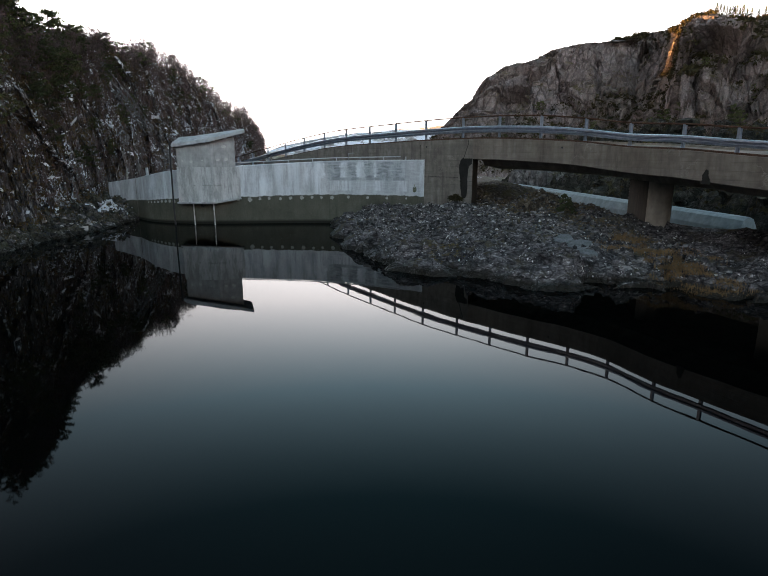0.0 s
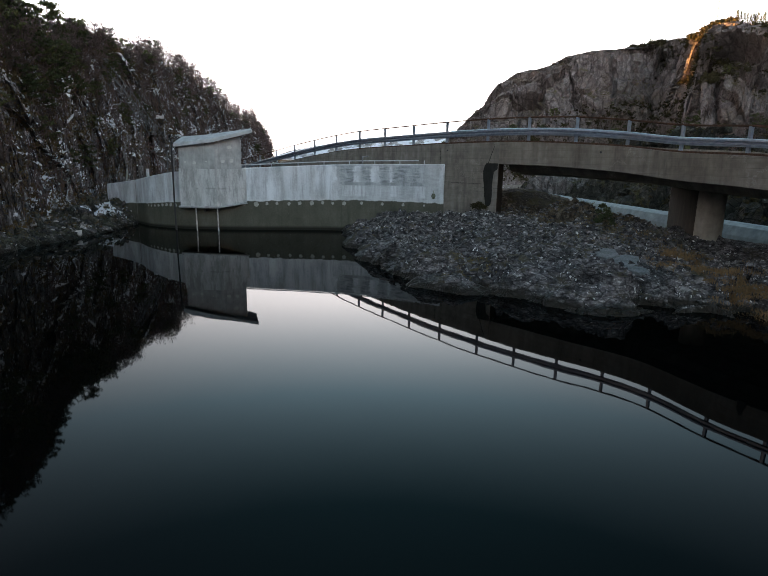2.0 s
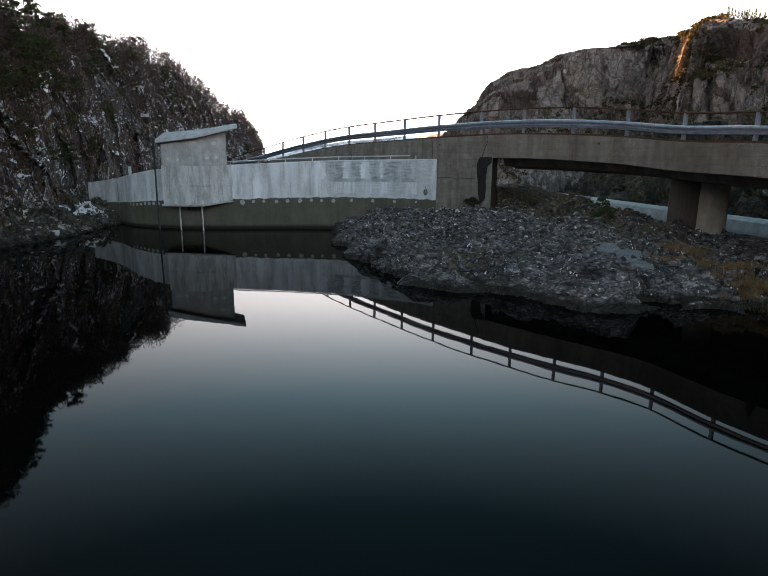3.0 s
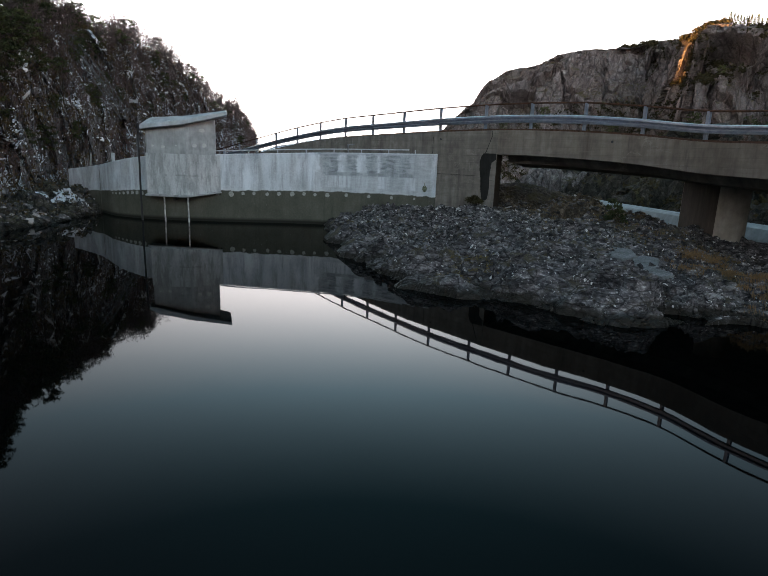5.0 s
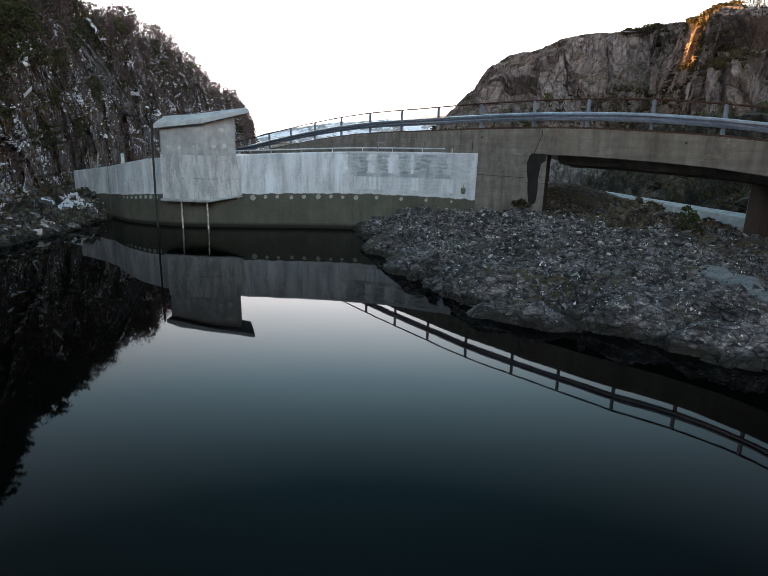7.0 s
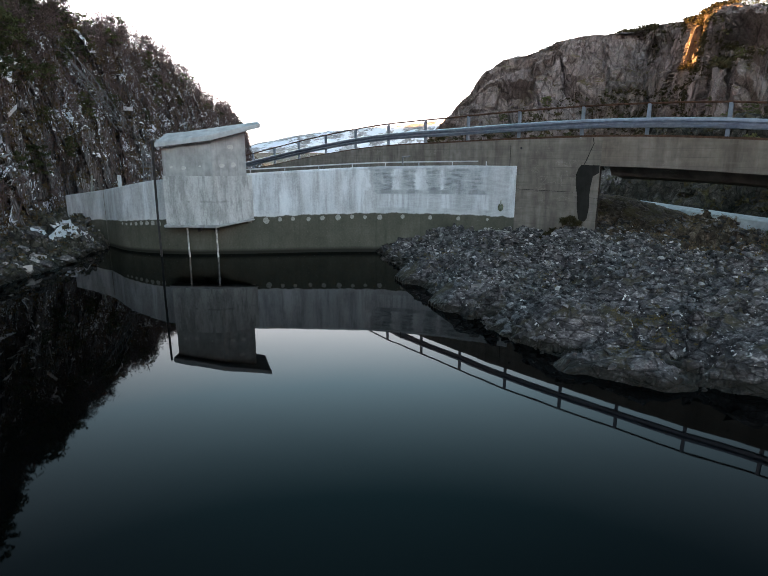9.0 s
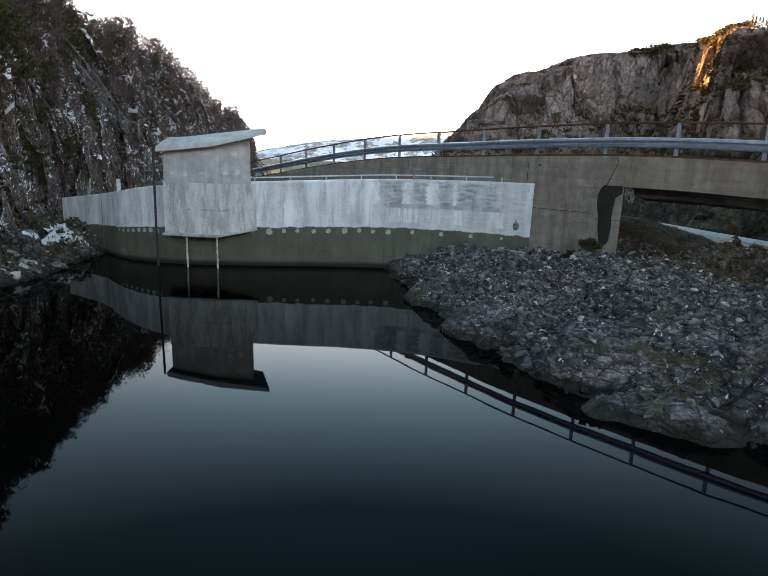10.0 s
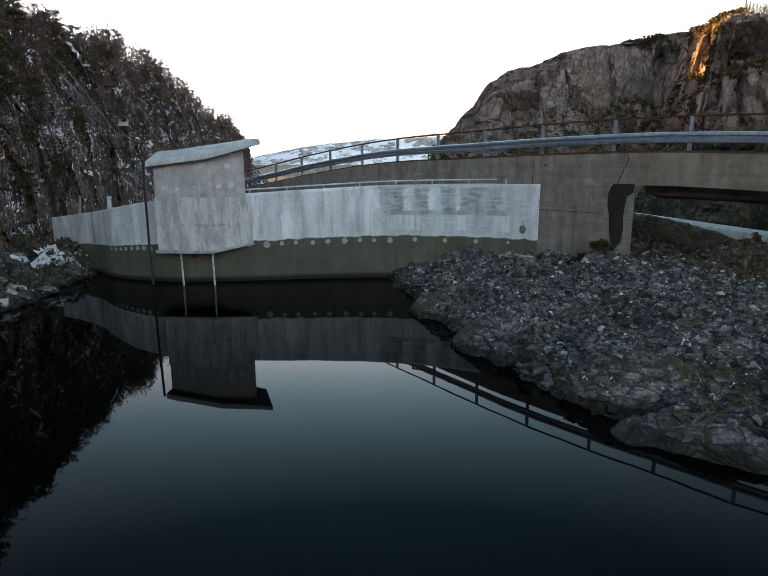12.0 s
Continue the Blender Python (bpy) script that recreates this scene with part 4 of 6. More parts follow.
def build_bridge():
    n = FACE.shape[0]
    cut = int(np.searchsorted(FACE[:, 0], 4.3))
    cut_dam = int(np.searchsorted(FACE[:, 0], 1.0))
    # sweep profiles lie to the left of the way, away from the water
    deck = sweep("bridge_deck", FACE[cut - 1:], [(0, 0), (-0.45, 0.0), (-0.47, -0.10), (-6.0, -0.10), (-6.02, 0), (-6.4, 0), (-6.4, -1.2), (-6.0, -1.52), (-2.2, -1.52), (-1.3, -1.36), (-1.0, -1.36), (-0.8, -1.04), (-0.03, -1.0)], BEAM, tall=np.interp(FACE[cut - 1:, 0], [4.3, 6.5, 9.2, 12], [1.0, 0.98, 0.94, 0.92]))
    tagged(deck, "weathered brown concrete bridge deck with edge beam", "bridge", kind="structure")
    road = sweep("road", FACE[:cut], [(-0.45, -0.05), (-5.6, -0.05), (-5.6, -0.4), (-0.45, -0.4)], ASPHALT)
    tagged(road, "narrow asphalt road on the embankment", "road", kind="structure")
    wall = sweep("retaining_wall", FACE[:cut_dam + 1], [(0, 0), (-0.45, 0), (-0.6, -6.0), (-0.02, -6.0)], OLD)
    tagged(wall, "brown concrete retaining wall carrying the road", "wall", kind="structure")
    p0, p1 = FACE[cut_dam], FACE[cut - 1]
    plan = [(p0[0], p0[1]), (p1[0], p1[1]), (p1[0] + 0.36, p1[1] + 0.76), (p0[0] + 0.36, p0[1] + 0.76)]
    ab = part("abutment", slab(bmesh.new(), plan, -0.5, [p0[2], p1[2], p1[2] - 0.1, p0[2] - 0.1]), OLD)
    tagged(ab, "stained board-marked concrete bridge abutment", "abutment", kind="structure")
    # slab over the inner face, rust brown darkened to paint the opening's shade
    side = [(p1[0] + 0.01, p1[1] + 0.01), (p1[0] + 0.36, p1[1] + 0.76), (p1[0] + 0.365, p1[1] + 0.758), (p1[0] + 0.015, p1[1] + 0.008)]
    part("inner_face", slab(bmesh.new(), side, 0.0, p1[2] - 1.0), RUST_SHADE, ab, "rust-brown inner face with shade painted in")
    # dark damp patch and crack beside the opening
    way = np.array([p1[0] - p0[0], p1[1] - p0[1]]) / np.hypot(p1[0] - p0[0], p1[1] - p0[1])
    out = np.array([way[1], -way[0]])

    def on_face(u, z, proud):
        q = np.array(p1[:2]) - way * u + out * proud
        return (q[0], q[1], z)

    edge = [(0.03, 3.86), (0.03, 3.60), (0.24, 3.46), (0.29, 3.1), (0.31, 2.82), (0.28, 2.4), (0.33, 1.95), (0.42, 1.84), (0.56, 1.82), (0.66, 1.92), (0.74, 2.3), (0.78, 2.8), (0.86, 3.13), (0.88, 3.5), (0.80, 3.74), (0.70, 3.86)]
    bm = bmesh.new()
    hi = [bm.verts.new(on_face(u, z, 0.012)) for u, z in edge]
    lo = [bm.verts.new(on_face(u, z, -0.01)) for u, z in edge]
    bm.faces.new(hi)
    for q in range(len(edge)):
        bm.faces.new((hi[q], lo[q], lo[(q + 1) % len(edge)], hi[(q + 1) % len(edge)]))
    bmesh.ops.recalc_face_normals(bm, faces=bm.faces)
    part("damp_patch", bm, PATCH, ab, "dark damp patch")
    span = float(np.hypot(p1[0] - p0[0], p1[1] - p0[1]))
    for u0, u1, z0, z1 in ((0.95, span - 0.45, 2.865, 2.88), (span - 0.475, span - 0.455, 1.4, 4.55), (0.0, 0.9, 2.70, 2.71)):
        plan = [on_face(u0, 0, 0.004)[:2], on_face(u1, 0, 0.004)[:2], on_face(u1, 0, -0.02)[:2], on_face(u0, 0, -0.02)[:2]]
        part("joint", slab(bmesh.new(), plan, z0, z1), PATCH, ab, "narrow dark casting joint")
    bm = bmesh.new()
    line = [(0.62, 3.84), (0.52, 4.05), (0.42, 4.32), (0.30, 4.6), (0.34, 4.8)]
    for (u, z), (u2, z2) in zip(line, line[1:]):
        tube(bm, on_face(u, z, 0.0), on_face(u2, z2, 0.0), 0.015, n=5)
    part("crack", bm, PATCH, ab, "dark open crack")
    # drain holes in the beam with run-off below them
    for x, y, z in ((7.6, 22.76, 4.38), (1.9, 28.98, 4.45)):
        p, w = along(FACE, face_length(x))
        turn = Matrix.Translation((p[0], p[1], z)) @ Matrix.Rotation(math.atan2(w[1], w[0]), 4, "Z")
        owner = deck if x > 4 else ab
        hole = part("drain_hole", tube(bmesh.new(), (0, -0.012, 0), (0, 0.02, 0), 0.045, n=10), BLACK, owner, "small dark drain hole")
        hole.matrix_basis = turn
    # dark funnel-shaped damp mark at the beam's lower edge
    p, w = along(FACE, face_length(10.53))
    edge = [(-0.2, -0.40), (0.15, -0.41), (0.13, -0.25), (0.06, -0.12), (0.05, 0.03), (-0.03, 0.07), (-0.08, -0.02), (-0.15, -0.12), (-0.13, -0.28)]
    bm = bmesh.new()
    hi = [bm.verts.new((u, -0.012, z)) for u, z in edge]
    lo = [bm.verts.new((u, 0.02, z)) for u, z in edge]
    bm.faces.new(hi)
    for q in range(len(edge)):
        bm.faces.new((hi[q], lo[q], lo[(q + 1) % len(edge)], hi[(q + 1) % len(edge)]))
    bmesh.ops.recalc_face_normals(bm, faces=bm.faces)
    mark = part("damp_patch", bm, PATCH, deck, "dark damp mark")
    mark.matrix_basis = Matrix.Translation((p[0], p[1], 3.58)) @ Matrix.Rotation(math.atan2(w[1], w[0]), 4, "Z")
    # pier: a wall across the bridge with a round nose
    base, axis = np.array([11.45, 21.4]), np.array([0.2, 0.98])
    side = np.array([axis[1], -axis[0]])
    bm = bmesh.new()
    plan = []
    for q in range(13):
        t = math.pi * q / 12
        plan.append(tuple(base - axis * 0.48 * math.sin(t) - side * 0.48 * math.cos(t)))
    plan += [tuple(base + axis * 4.4 + side * 0.48), tuple(base + axis * 4.4 - side * 0.48)]
    slab(bm, plan, -0.3, 3.5)
    pier = part("pier", bm, PIER)
    # thin shell on one side; its colour holds rust stain and painted shade
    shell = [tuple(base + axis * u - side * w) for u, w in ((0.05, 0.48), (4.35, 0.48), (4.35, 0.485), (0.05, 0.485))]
    part("rust_shade_face", slab(bmesh.new(), shell, -0.2, 3.48), RUST_SHADE, pier, "rust-brown side with shade painted in")
    tagged(pier, "round-nosed concrete bridge pier, one side painted brown for rust and shade", "pier", kind="structure")
    q0 = np.array([12.3, 15.4])
    plan = [tuple(q0 + FLOW * 0.6), tuple(q0 + FLOW * 0.6 + way * 5), tuple(q0 + FLOW * 6 + way * 5), tuple(q0 + FLOW * 6)]
    far = part("abutment", slab(bmesh.new(), plan, -0.5, [3.3, 2.5, 2.5, 3.3]), PIER)
    tagged(far, "shaded concrete abutment at the bridge's end", "abutment", kind="structure")


def build_railing():
    line = FACE.copy()
    line[:, :2] += FLOW * 0.28
    rail = empty("bridge_railing", tuple(along(line, S_OPEN)[0]))
    inv = Matrix.Translation(rail.location).inverted()

    def add(ob):
        ob.matrix_parent_inverse = inv
        return ob

    tall = np.interp(line[:, 0], [6.9, 8.4, 9.44, 10.29, 11.03], [1.08, 1.0, 0.93, 0.87, 0.83])
    top = line.copy()
    top[:, 2] += tall
    tall /= 1.08
    add(sweep("top_rail", top, ring(0.036, 6), RUST, rail, "rust-brown tube"))
    w = [(0.0, 0.30), (0.055, 0.325), (0.06, 0.40), (-0.022, 0.44), (-0.022, 0.48), (0.06, 0.52), (0.055, 0.595), (0.0, 0.62), (-0.012, 0.62), (0.035, 0.585), (0.045, 0.528), (-0.037, 0.485), (-0.037, 0.435), (0.045, 0.392), (0.035, 0.335), (-0.012, 0.30)]
    add(sweep("guard_beam", line, [(a + 0.06, u) for a, u in w], GALV, rail, "galvanised crash barrier beam", tall=tall))
    add(sweep("kerb_rail", line, [(0.05, 0.0), (0.05, 0.07), (-0.05, 0.07), (-0.05, 0.0)], RUST, rail, "rusty foot rail"))
    s = face_length(3.5)
    marks = [face_length(x) for x in (3.5, 5.11, 6.7, 8.17, 9.23, 10.08, 10.85, 11.9, 13.0, 14.1)] + [s - 2.62 * q for q in range(1, 16)]
    end = np.cumsum(np.linalg.norm(np.diff(line[:, :2], axis=0), axis=1))[-1]
    mesh = None
    for s in marks:
        if not 0.2 < s < end - 0.2:
            continue
        p, way = along(line, s)
        if mesh is None:
            bm = bmesh.new()
            slab(bm, [(-0.05, -0.035), (0.05, -0.035), (0.05, -0.02), (0.012, -0.02), (0.012, 0.05), (0.05, 0.05), (0.05, 0.065), (-0.05, 0.065), (-0.05, 0.05), (-0.012, 0.05), (-0.012, -0.02), (-0.05, -0.02)], -0.12, 1.07)
            ob = part("post", bm, GALV, rail, "galvanised steel post")
            mesh = ob.data
        else:
            ob = new("post", mesh)
            ob.parent = rail
        ob.matrix_parent_inverse = inv
        ob.matrix_basis = Matrix.Translation(p) @ Matrix.Rotation(math.atan2(way[1], way[0]), 4, "Z") @ Matrix.Diagonal((1, 1, float(np.interp(p[0], line[:, 0], tall)), 1))
    tagged(rail, "steel railing with crash barrier along the bridge", "railing")


def build_weir():
    line = spline([(11.2, 53, 1.25), (12.7, 46, 1.25), (14.9, 36, 1.2), (17.2, 26.5, 1.15), (17.6, 25.2, 1.1)], 0.8)
    prof = [(0.9, -2.0), (0.75, -0.6), (0.55, -0.15), (0.3, -0.02), (0.0, 0.0), (-0.3, -0.1), (-0.7, -0.6), (-0.9, -2.0)]
    ob = sweep("weir", line, prof, WEIR, smooth=False)
    tagged(ob, "smooth pale concrete overflow weir below the bridge", "weir", kind="structure")


# ---- rock shore ----
SHORE = spline([(-4.6, 34), (-4.0, 31.5), (-3.35, 28.4), (-2.35, 25.1), (-1.5, 21.9), (-0.9, 19.8), (-0.25, 18.3), (0.3, 17.2), (1.2, 16.5), (2.2, 16.15), (3.2, 15.8), (4.1, 14.9), (5.0, 14.1), (6.5, 14.3), (8.3, 14.8), (9.0, 14.0), (11.5, 12.4), (16, 10.5), (26, 6)], 0.25)


def shore_distance(p):
    """Signed distance from the shoreline, positive on land."""
    a, b = SHORE[:-1], SHORE[1:]
    ab = b - a
    best, sign = np.full(len(p), 1e9), np.ones(len(p))
    for k in range(len(a)):
        ap = p - a[k]
        t = np.clip((ap @ ab[k]) / (ab[k] @ ab[k]), 0, 1)
        d = np.hypot(*(ap - t[:, None] * ab[k]).T)
        side = ab[k][0] * ap[:, 1] - ab[k][1] * ap[:, 0]
        near = d < best
        best = np.where(near, d, best)
        sign = np.where(near, np.sign(side), sign)
    return best * sign


# smooth bedrock backs along the water: centre, half length and width, height, turn
BACKS = [(1.15, 17.0, 1.35, 0.62, 0.42, -0.35), (1.0, 19.3, 1.5, 1.05, 0.92, -0.3), (-1.0, 21.9, 1.25, 0.9, 0.78, -0.5), (4.0, 16.9, 1.5, 1.15, 0.86, -0.25), (5.1, 15.3, 1.3, 0.8, 0.62, -0.1),
         (2.9, 20.6, 1.6, 1.1, 1.22, -0.3), (0.3, 23.6, 1.3, 0.9, 1.28, -0.2), (5.0, 19.2, 1.4, 0.9, 1.22, -0.4), (-2.1, 25.2, 0.9, 0.7, 0.9, -0.4), (2.4, 18.6, 0.8, 0.5, 0.72, 0.5)]


def backs(x, y):
    """Height of the bedrock backs, and how much of each place they cover."""
    q = np.stack([x, y, 0 * x], -1)
    wx, wy = x + 0.35 * gnoise(q * 0.9, 61) + 0.1 * gnoise(q * 3.1, 63), y + 0.35 * gnoise(q * 0.9, 62) + 0.1 * gnoise(q * 3.1, 64)
    top = np.full(len(x), -9.0)
    for cx, cy, rx, ry, h, turn in BACKS:
        c, n = math.cos(turn), math.sin(turn)
        dx, dy = wx - cx, wy - cy
        r = np.hypot((dx * c + dy * n) / rx, (dy * c - dx * n) / ry)
        top = np.maximum(top, h * (1 - r**3) + 0.06 * dx - 0.02)
    return top


def mound_height(x, y, detail=True):
    p = np.stack([x, y], -1)
    d = shore_distance(p)
    z = np.where(d > 0, 1.75 * (1 - np.exp(-d / 3.4)), 0.75 * d)
    z += 0.12 * np.exp(-((x - 1.8) ** 2 + (y - 25.8) ** 2) / 18) * (d > 0) * np.clip(d / 2, 0, 1)
    behind = x * 0.75 + y * 0.66 - 23.0
    z -= np.clip(behind, 0, 8) * 0.24 * np.clip((x - 3) / 4, 0.3, 1)
    z -= 0.25 * np.exp(-((x - 3.2) ** 2 + (y - 27) ** 2) / 10)
    z += 1.4 * np.exp(-((x - 7.4) ** 2) / 20 - ((y - 31.2) ** 2) / 6.5) - 0.65 * np.exp(-((x - 11.2) ** 2 + (y - 20) ** 2) / 9)
    across = x - np.interp(y, [10, 15, 25.2, 26.5, 36, 46, 53, 62], [22, 20.5, 18.2, 17.6, 15.3, 13.1, 11.6, 10])
    z += np.clip(across, 0, 9) * 0.62 * np.clip((y - 12) / 6, 0, 1)
    # rubble bank rising under the bridge towards the pier
    crest = np.interp(x, [4.5, 6.2, 7.6, 9.6, 11.2, 12.6], [0.9, 1.75, 2.1, 1.68, 1.25, 0.5])
    off = np.interp(x, [6, 7.6, 9.6, 11.2, 12.5], [26.5, 25.5, 24, 22.6, 21.5]) - y
    z = np.where((x > 4.5) & (x < 12.6) & (d > 0), np.maximum(z, crest - 0.17 * np.clip(off, 0, 99) - 0.5 * np.clip(-off, 0, 99)), z)
    if detail:
        q = np.stack([x, y, 0.8 * z], -1)
        land = np.clip(d / 1.2 + 0.35, 0.1, 1) * (1 - 0.8 * np.clip((0.75 * x + 0.66 * y - 22.3) / 1.5, 0, 1) * (across < 0))
        far_bank = np.clip(across / 2, 0, 1)
        # layered bedrock dipping to the right
        q = q + 0.12 * np.stack([gnoise(q * 1.3, 71), gnoise(q * 1.3, 72), 0 * x], -1)
        z += 0.14 * fbm(q * 0.4, 4, 2) * land
        z += 0.46 * facets(q * (0.55, 0.85, 1), 3, 0.8, 14, 0.3) * land
        z += 0.22 * facets(q * (1.3, 2.2, 1.7), 8, 0.9, 14, 0.3) * land
        top = backs(x, y) + 0.13 * facets(q * (0.9, 1.5, 1.2), 21, 0.9, 14, 0.35)
        z = np.where(d > -0.6, np.maximum(z - 0.10 * land, np.minimum(top, z + 0.55)), z)
        z += 0.07 * facets(q * (4.0, 6.0, 4), 9, 0.9, 12, 0.2) * np.clip(land, 0.3, 1)
        flags = np.exp(-((x - 6.95) ** 2 + (y - 17.9) ** 2) / 1.2)
        z += flags * (0.82 + 0.15 * (y - 17.9) - z) * 0.95
        z += far_bank * (1.3 * facets(q * 0.28, 14) + 0.6 * facets(q * 0.8, 15))
    return z, d


def build_mound():
    xs = np.r_[np.arange(-5.4, 11.0, 0.055), np.arange(11.0, 34, 0.22)]
    ys = np.r_[np.arange(5.0, 12.6, 0.4), np.arange(12.6, 20.5, 0.055), np.arange(20.5, 28.6, 0.085), np.arange(28.6, 64, 0.3)]
    X, Y = np.meshgrid(xs, ys, indexing="ij")
    z, d = mound_height(X.ravel(), Y.ravel())
    ob = grid_sheet("rock_shore", np.stack([X, Y, z.reshape(X.shape)], -1), ROCK, smooth=False)
    # brown earth and heather behind the bare rock
    ob.data.materials.append(EARTH)
    cen = np.empty(len(ob.data.polygons) * 3)
    ob.data.polygons.foreach_get("center", cen)
    cen = cen.reshape(-1, 3)
    soil = cen[:, 0] * 0.75 + cen[:, 1] * 0.66 + 1.6 * fbm(cen * 0.6, 4, 41) > np.interp(cen[:, 0], [0, 3.5, 4.5, 5.2, 6.5, 8, 11], [24.5, 23.0, 20.9, 19.6, 19.4, 20.8, 25.0])
    ob.data.materials.append(SCREE)
    beyond = cen[:, 0] > np.interp(cen[:, 1], [10, 15, 25.2, 26.5, 36, 46, 53, 62], [21, 19, 17.2, 16.9, 14.9, 12.9, 11.6, 10])
    ob.data.polygons.foreach_set("material_index", np.where(beyond, 2, soil).astype(np.int32))
    tagged(ob, "dark jagged bedrock shore strewn with broken stone", "rock", kind="structure")
    return ob


# ---- stones, slabs, grass ----
def shard(rng, size, flat):
    """Blocky eight-cornered chip: points that SHARD_FACES joins."""
    v = np.array([(x, y, z) for z in (-1, 1) for x, y in ((-1, -1), (1, -1), (1, 1), (-1, 1))], float)
    v[4:, :2] *= 0.45 + 0.4 * rng.random((4, 1))
    v += 0.26 * rng.standard_normal((8, 3))
    v *= 0.8 * size * np.array([1.2, 0.6 + 0.4 * rng.random(), flat])
    a, tilt = rng.normal(-0.15, 0.8), rng.standard_normal(2) * 0.34 + (0.25, 0.1)
    m = np.array(Euler((tilt[0], tilt[1], a)).to_matrix())
    return v @ m.T


SHARD_FACES = np.array([(0, 1, 5), (0, 5, 4), (1, 2, 6), (1, 6, 5), (2, 3, 7), (2, 7, 6), (3, 0, 4), (3, 4, 7), (4, 5, 6), (4, 6, 7), (0, 2, 1), (0, 3, 2)])


def build_rubble():
    rng = np.random.default_rng(11)
    n = 70000
    x, y = rng.uniform(-4.2, 11.5, n), rng.uniform(13.6, 29.5, n)
    z, d = mound_height(x, y)
    q = np.stack([x, y, 0 * x], -1)
    dense = fbm(q * 0.5, 3, 31)
    size = np.clip(np.exp(rng.normal(math.log(0.046), 0.42, n)), 0.018, 0.12)
    back = np.clip((y - 17) / 6, 0, 1)
    bare = backs(x, y) > z - 0.12
    keep = (d > 0.12) & (~bare | (rng.random(n) < 0.12)) & (dense + rng.random(n) * 0.9 > 1.0 - 0.70 * back) & ((x < 4.6) | (x * 0.75 + y * 0.66 < 19.2) | (rng.random(n) < 0.3)) & (x * 0.75 + y * 0.66 < np.interp(x, [4, 7, 10], [22.6, 23.0, 25.0]))
    verts, faces = [], []
    for i in np.flatnonzero(keep):
        v = shard(rng, size[i], 0.28 + 0.3 * rng.random()) + (x[i], y[i], z[i] + size[i] * 0.12)
        faces.append(SHARD_FACES + 8 * len(verts))
        verts.append(v)
    ob = mesh_from("rubble", np.concatenate(verts), np.concatenate(faces), RUBBLE)
    tagged(ob, "loose angular grey stone chips over the shore", "rubble", kind="stuff")
    verts, faces = [], []
    n = 5200
    x, y = rng.uniform(-4.2, 11.0, n), rng.uniform(14.0, 29.0, n)
    z, d = mound_height(x, y)
    for i in np.flatnonzero((d > 0.1) & (x * 0.75 + y * 0.66 < np.interp(x, [4, 7, 10], [22.6, 23.0, 25.0])) & (rng.random(n) < 0.35 + 0.65 * np.clip((y - 16) / 7, 0, 1))):
        size = float(np.clip(np.exp(rng.normal(math.log(0.095), 0.3)), 0.05, 0.145))
        v = shard(rng, size, 0.26 + 0.2 * rng.random()) + (x[i], y[i], z[i] - 0.02)
        faces.append(SHARD_FACES + 8 * len(verts))
        verts.append(v)
    ob = mesh_from("broken_rock", np.concatenate(verts), np.concatenate(faces), PLATE)
    tagged(ob, "dark broken plates of bedrock among the chips", "rubble", kind="stuff")


def build_stones(parent):
    """Larger stones that lie singly on the shore."""
    rng = np.random.default_rng(5)
    shapes = []
    for k in range(8):
        bm = bmesh.new()
        bmesh.ops.create_icosphere(bm, subdivisions=1, radius=1)
        for v in bm.verts:
            v.co *= 0.7 + 0.55 * rng.random()
            v.co.x *= 1.25
            v.co.z = max(v.co.z, -0.35) * 0.55
        hull = bmesh.ops.convex_hull(bm, input=list(bm.verts))
        loose = [v for v in bm.verts if not v.link_faces]
        bmesh.ops.delete(bm, geom=loose, context="VERTS")
        me = bpy.data.meshes.new("stone")
        bm.to_mesh(me)
        bm.free()
        me.materials.append(STONE)
        shapes.append(me)
    n = 1600
    x, y = rng.uniform(-3.6, 10.5, n), rng.uniform(14, 27, n)
    z, d = mound_height(x, y)
    made = 0
    for i in range(n):
        if d[i] < 0.15 or y[i] < 18 or x[i] * 0.75 + y[i] * 0.66 > 22 or made >= 290:
            continue
        s = float(np.clip(np.exp(rng.normal(math.log(0.09), 0.3)), 0.05, 0.13))
        ob = new("stone", shapes[int(rng.integers(8))])
        ob.parent = parent
        ob.matrix_basis = Matrix.Translation((x[i], y[i], z[i] + 0.12 * s)) @ Euler((rng.normal(0, 0.2), rng.normal(0, 0.2), rng.random() * 6.28)).to_matrix().to_4x4() @ Matrix.Diagonal((s, s, s, 1))
        made += 1


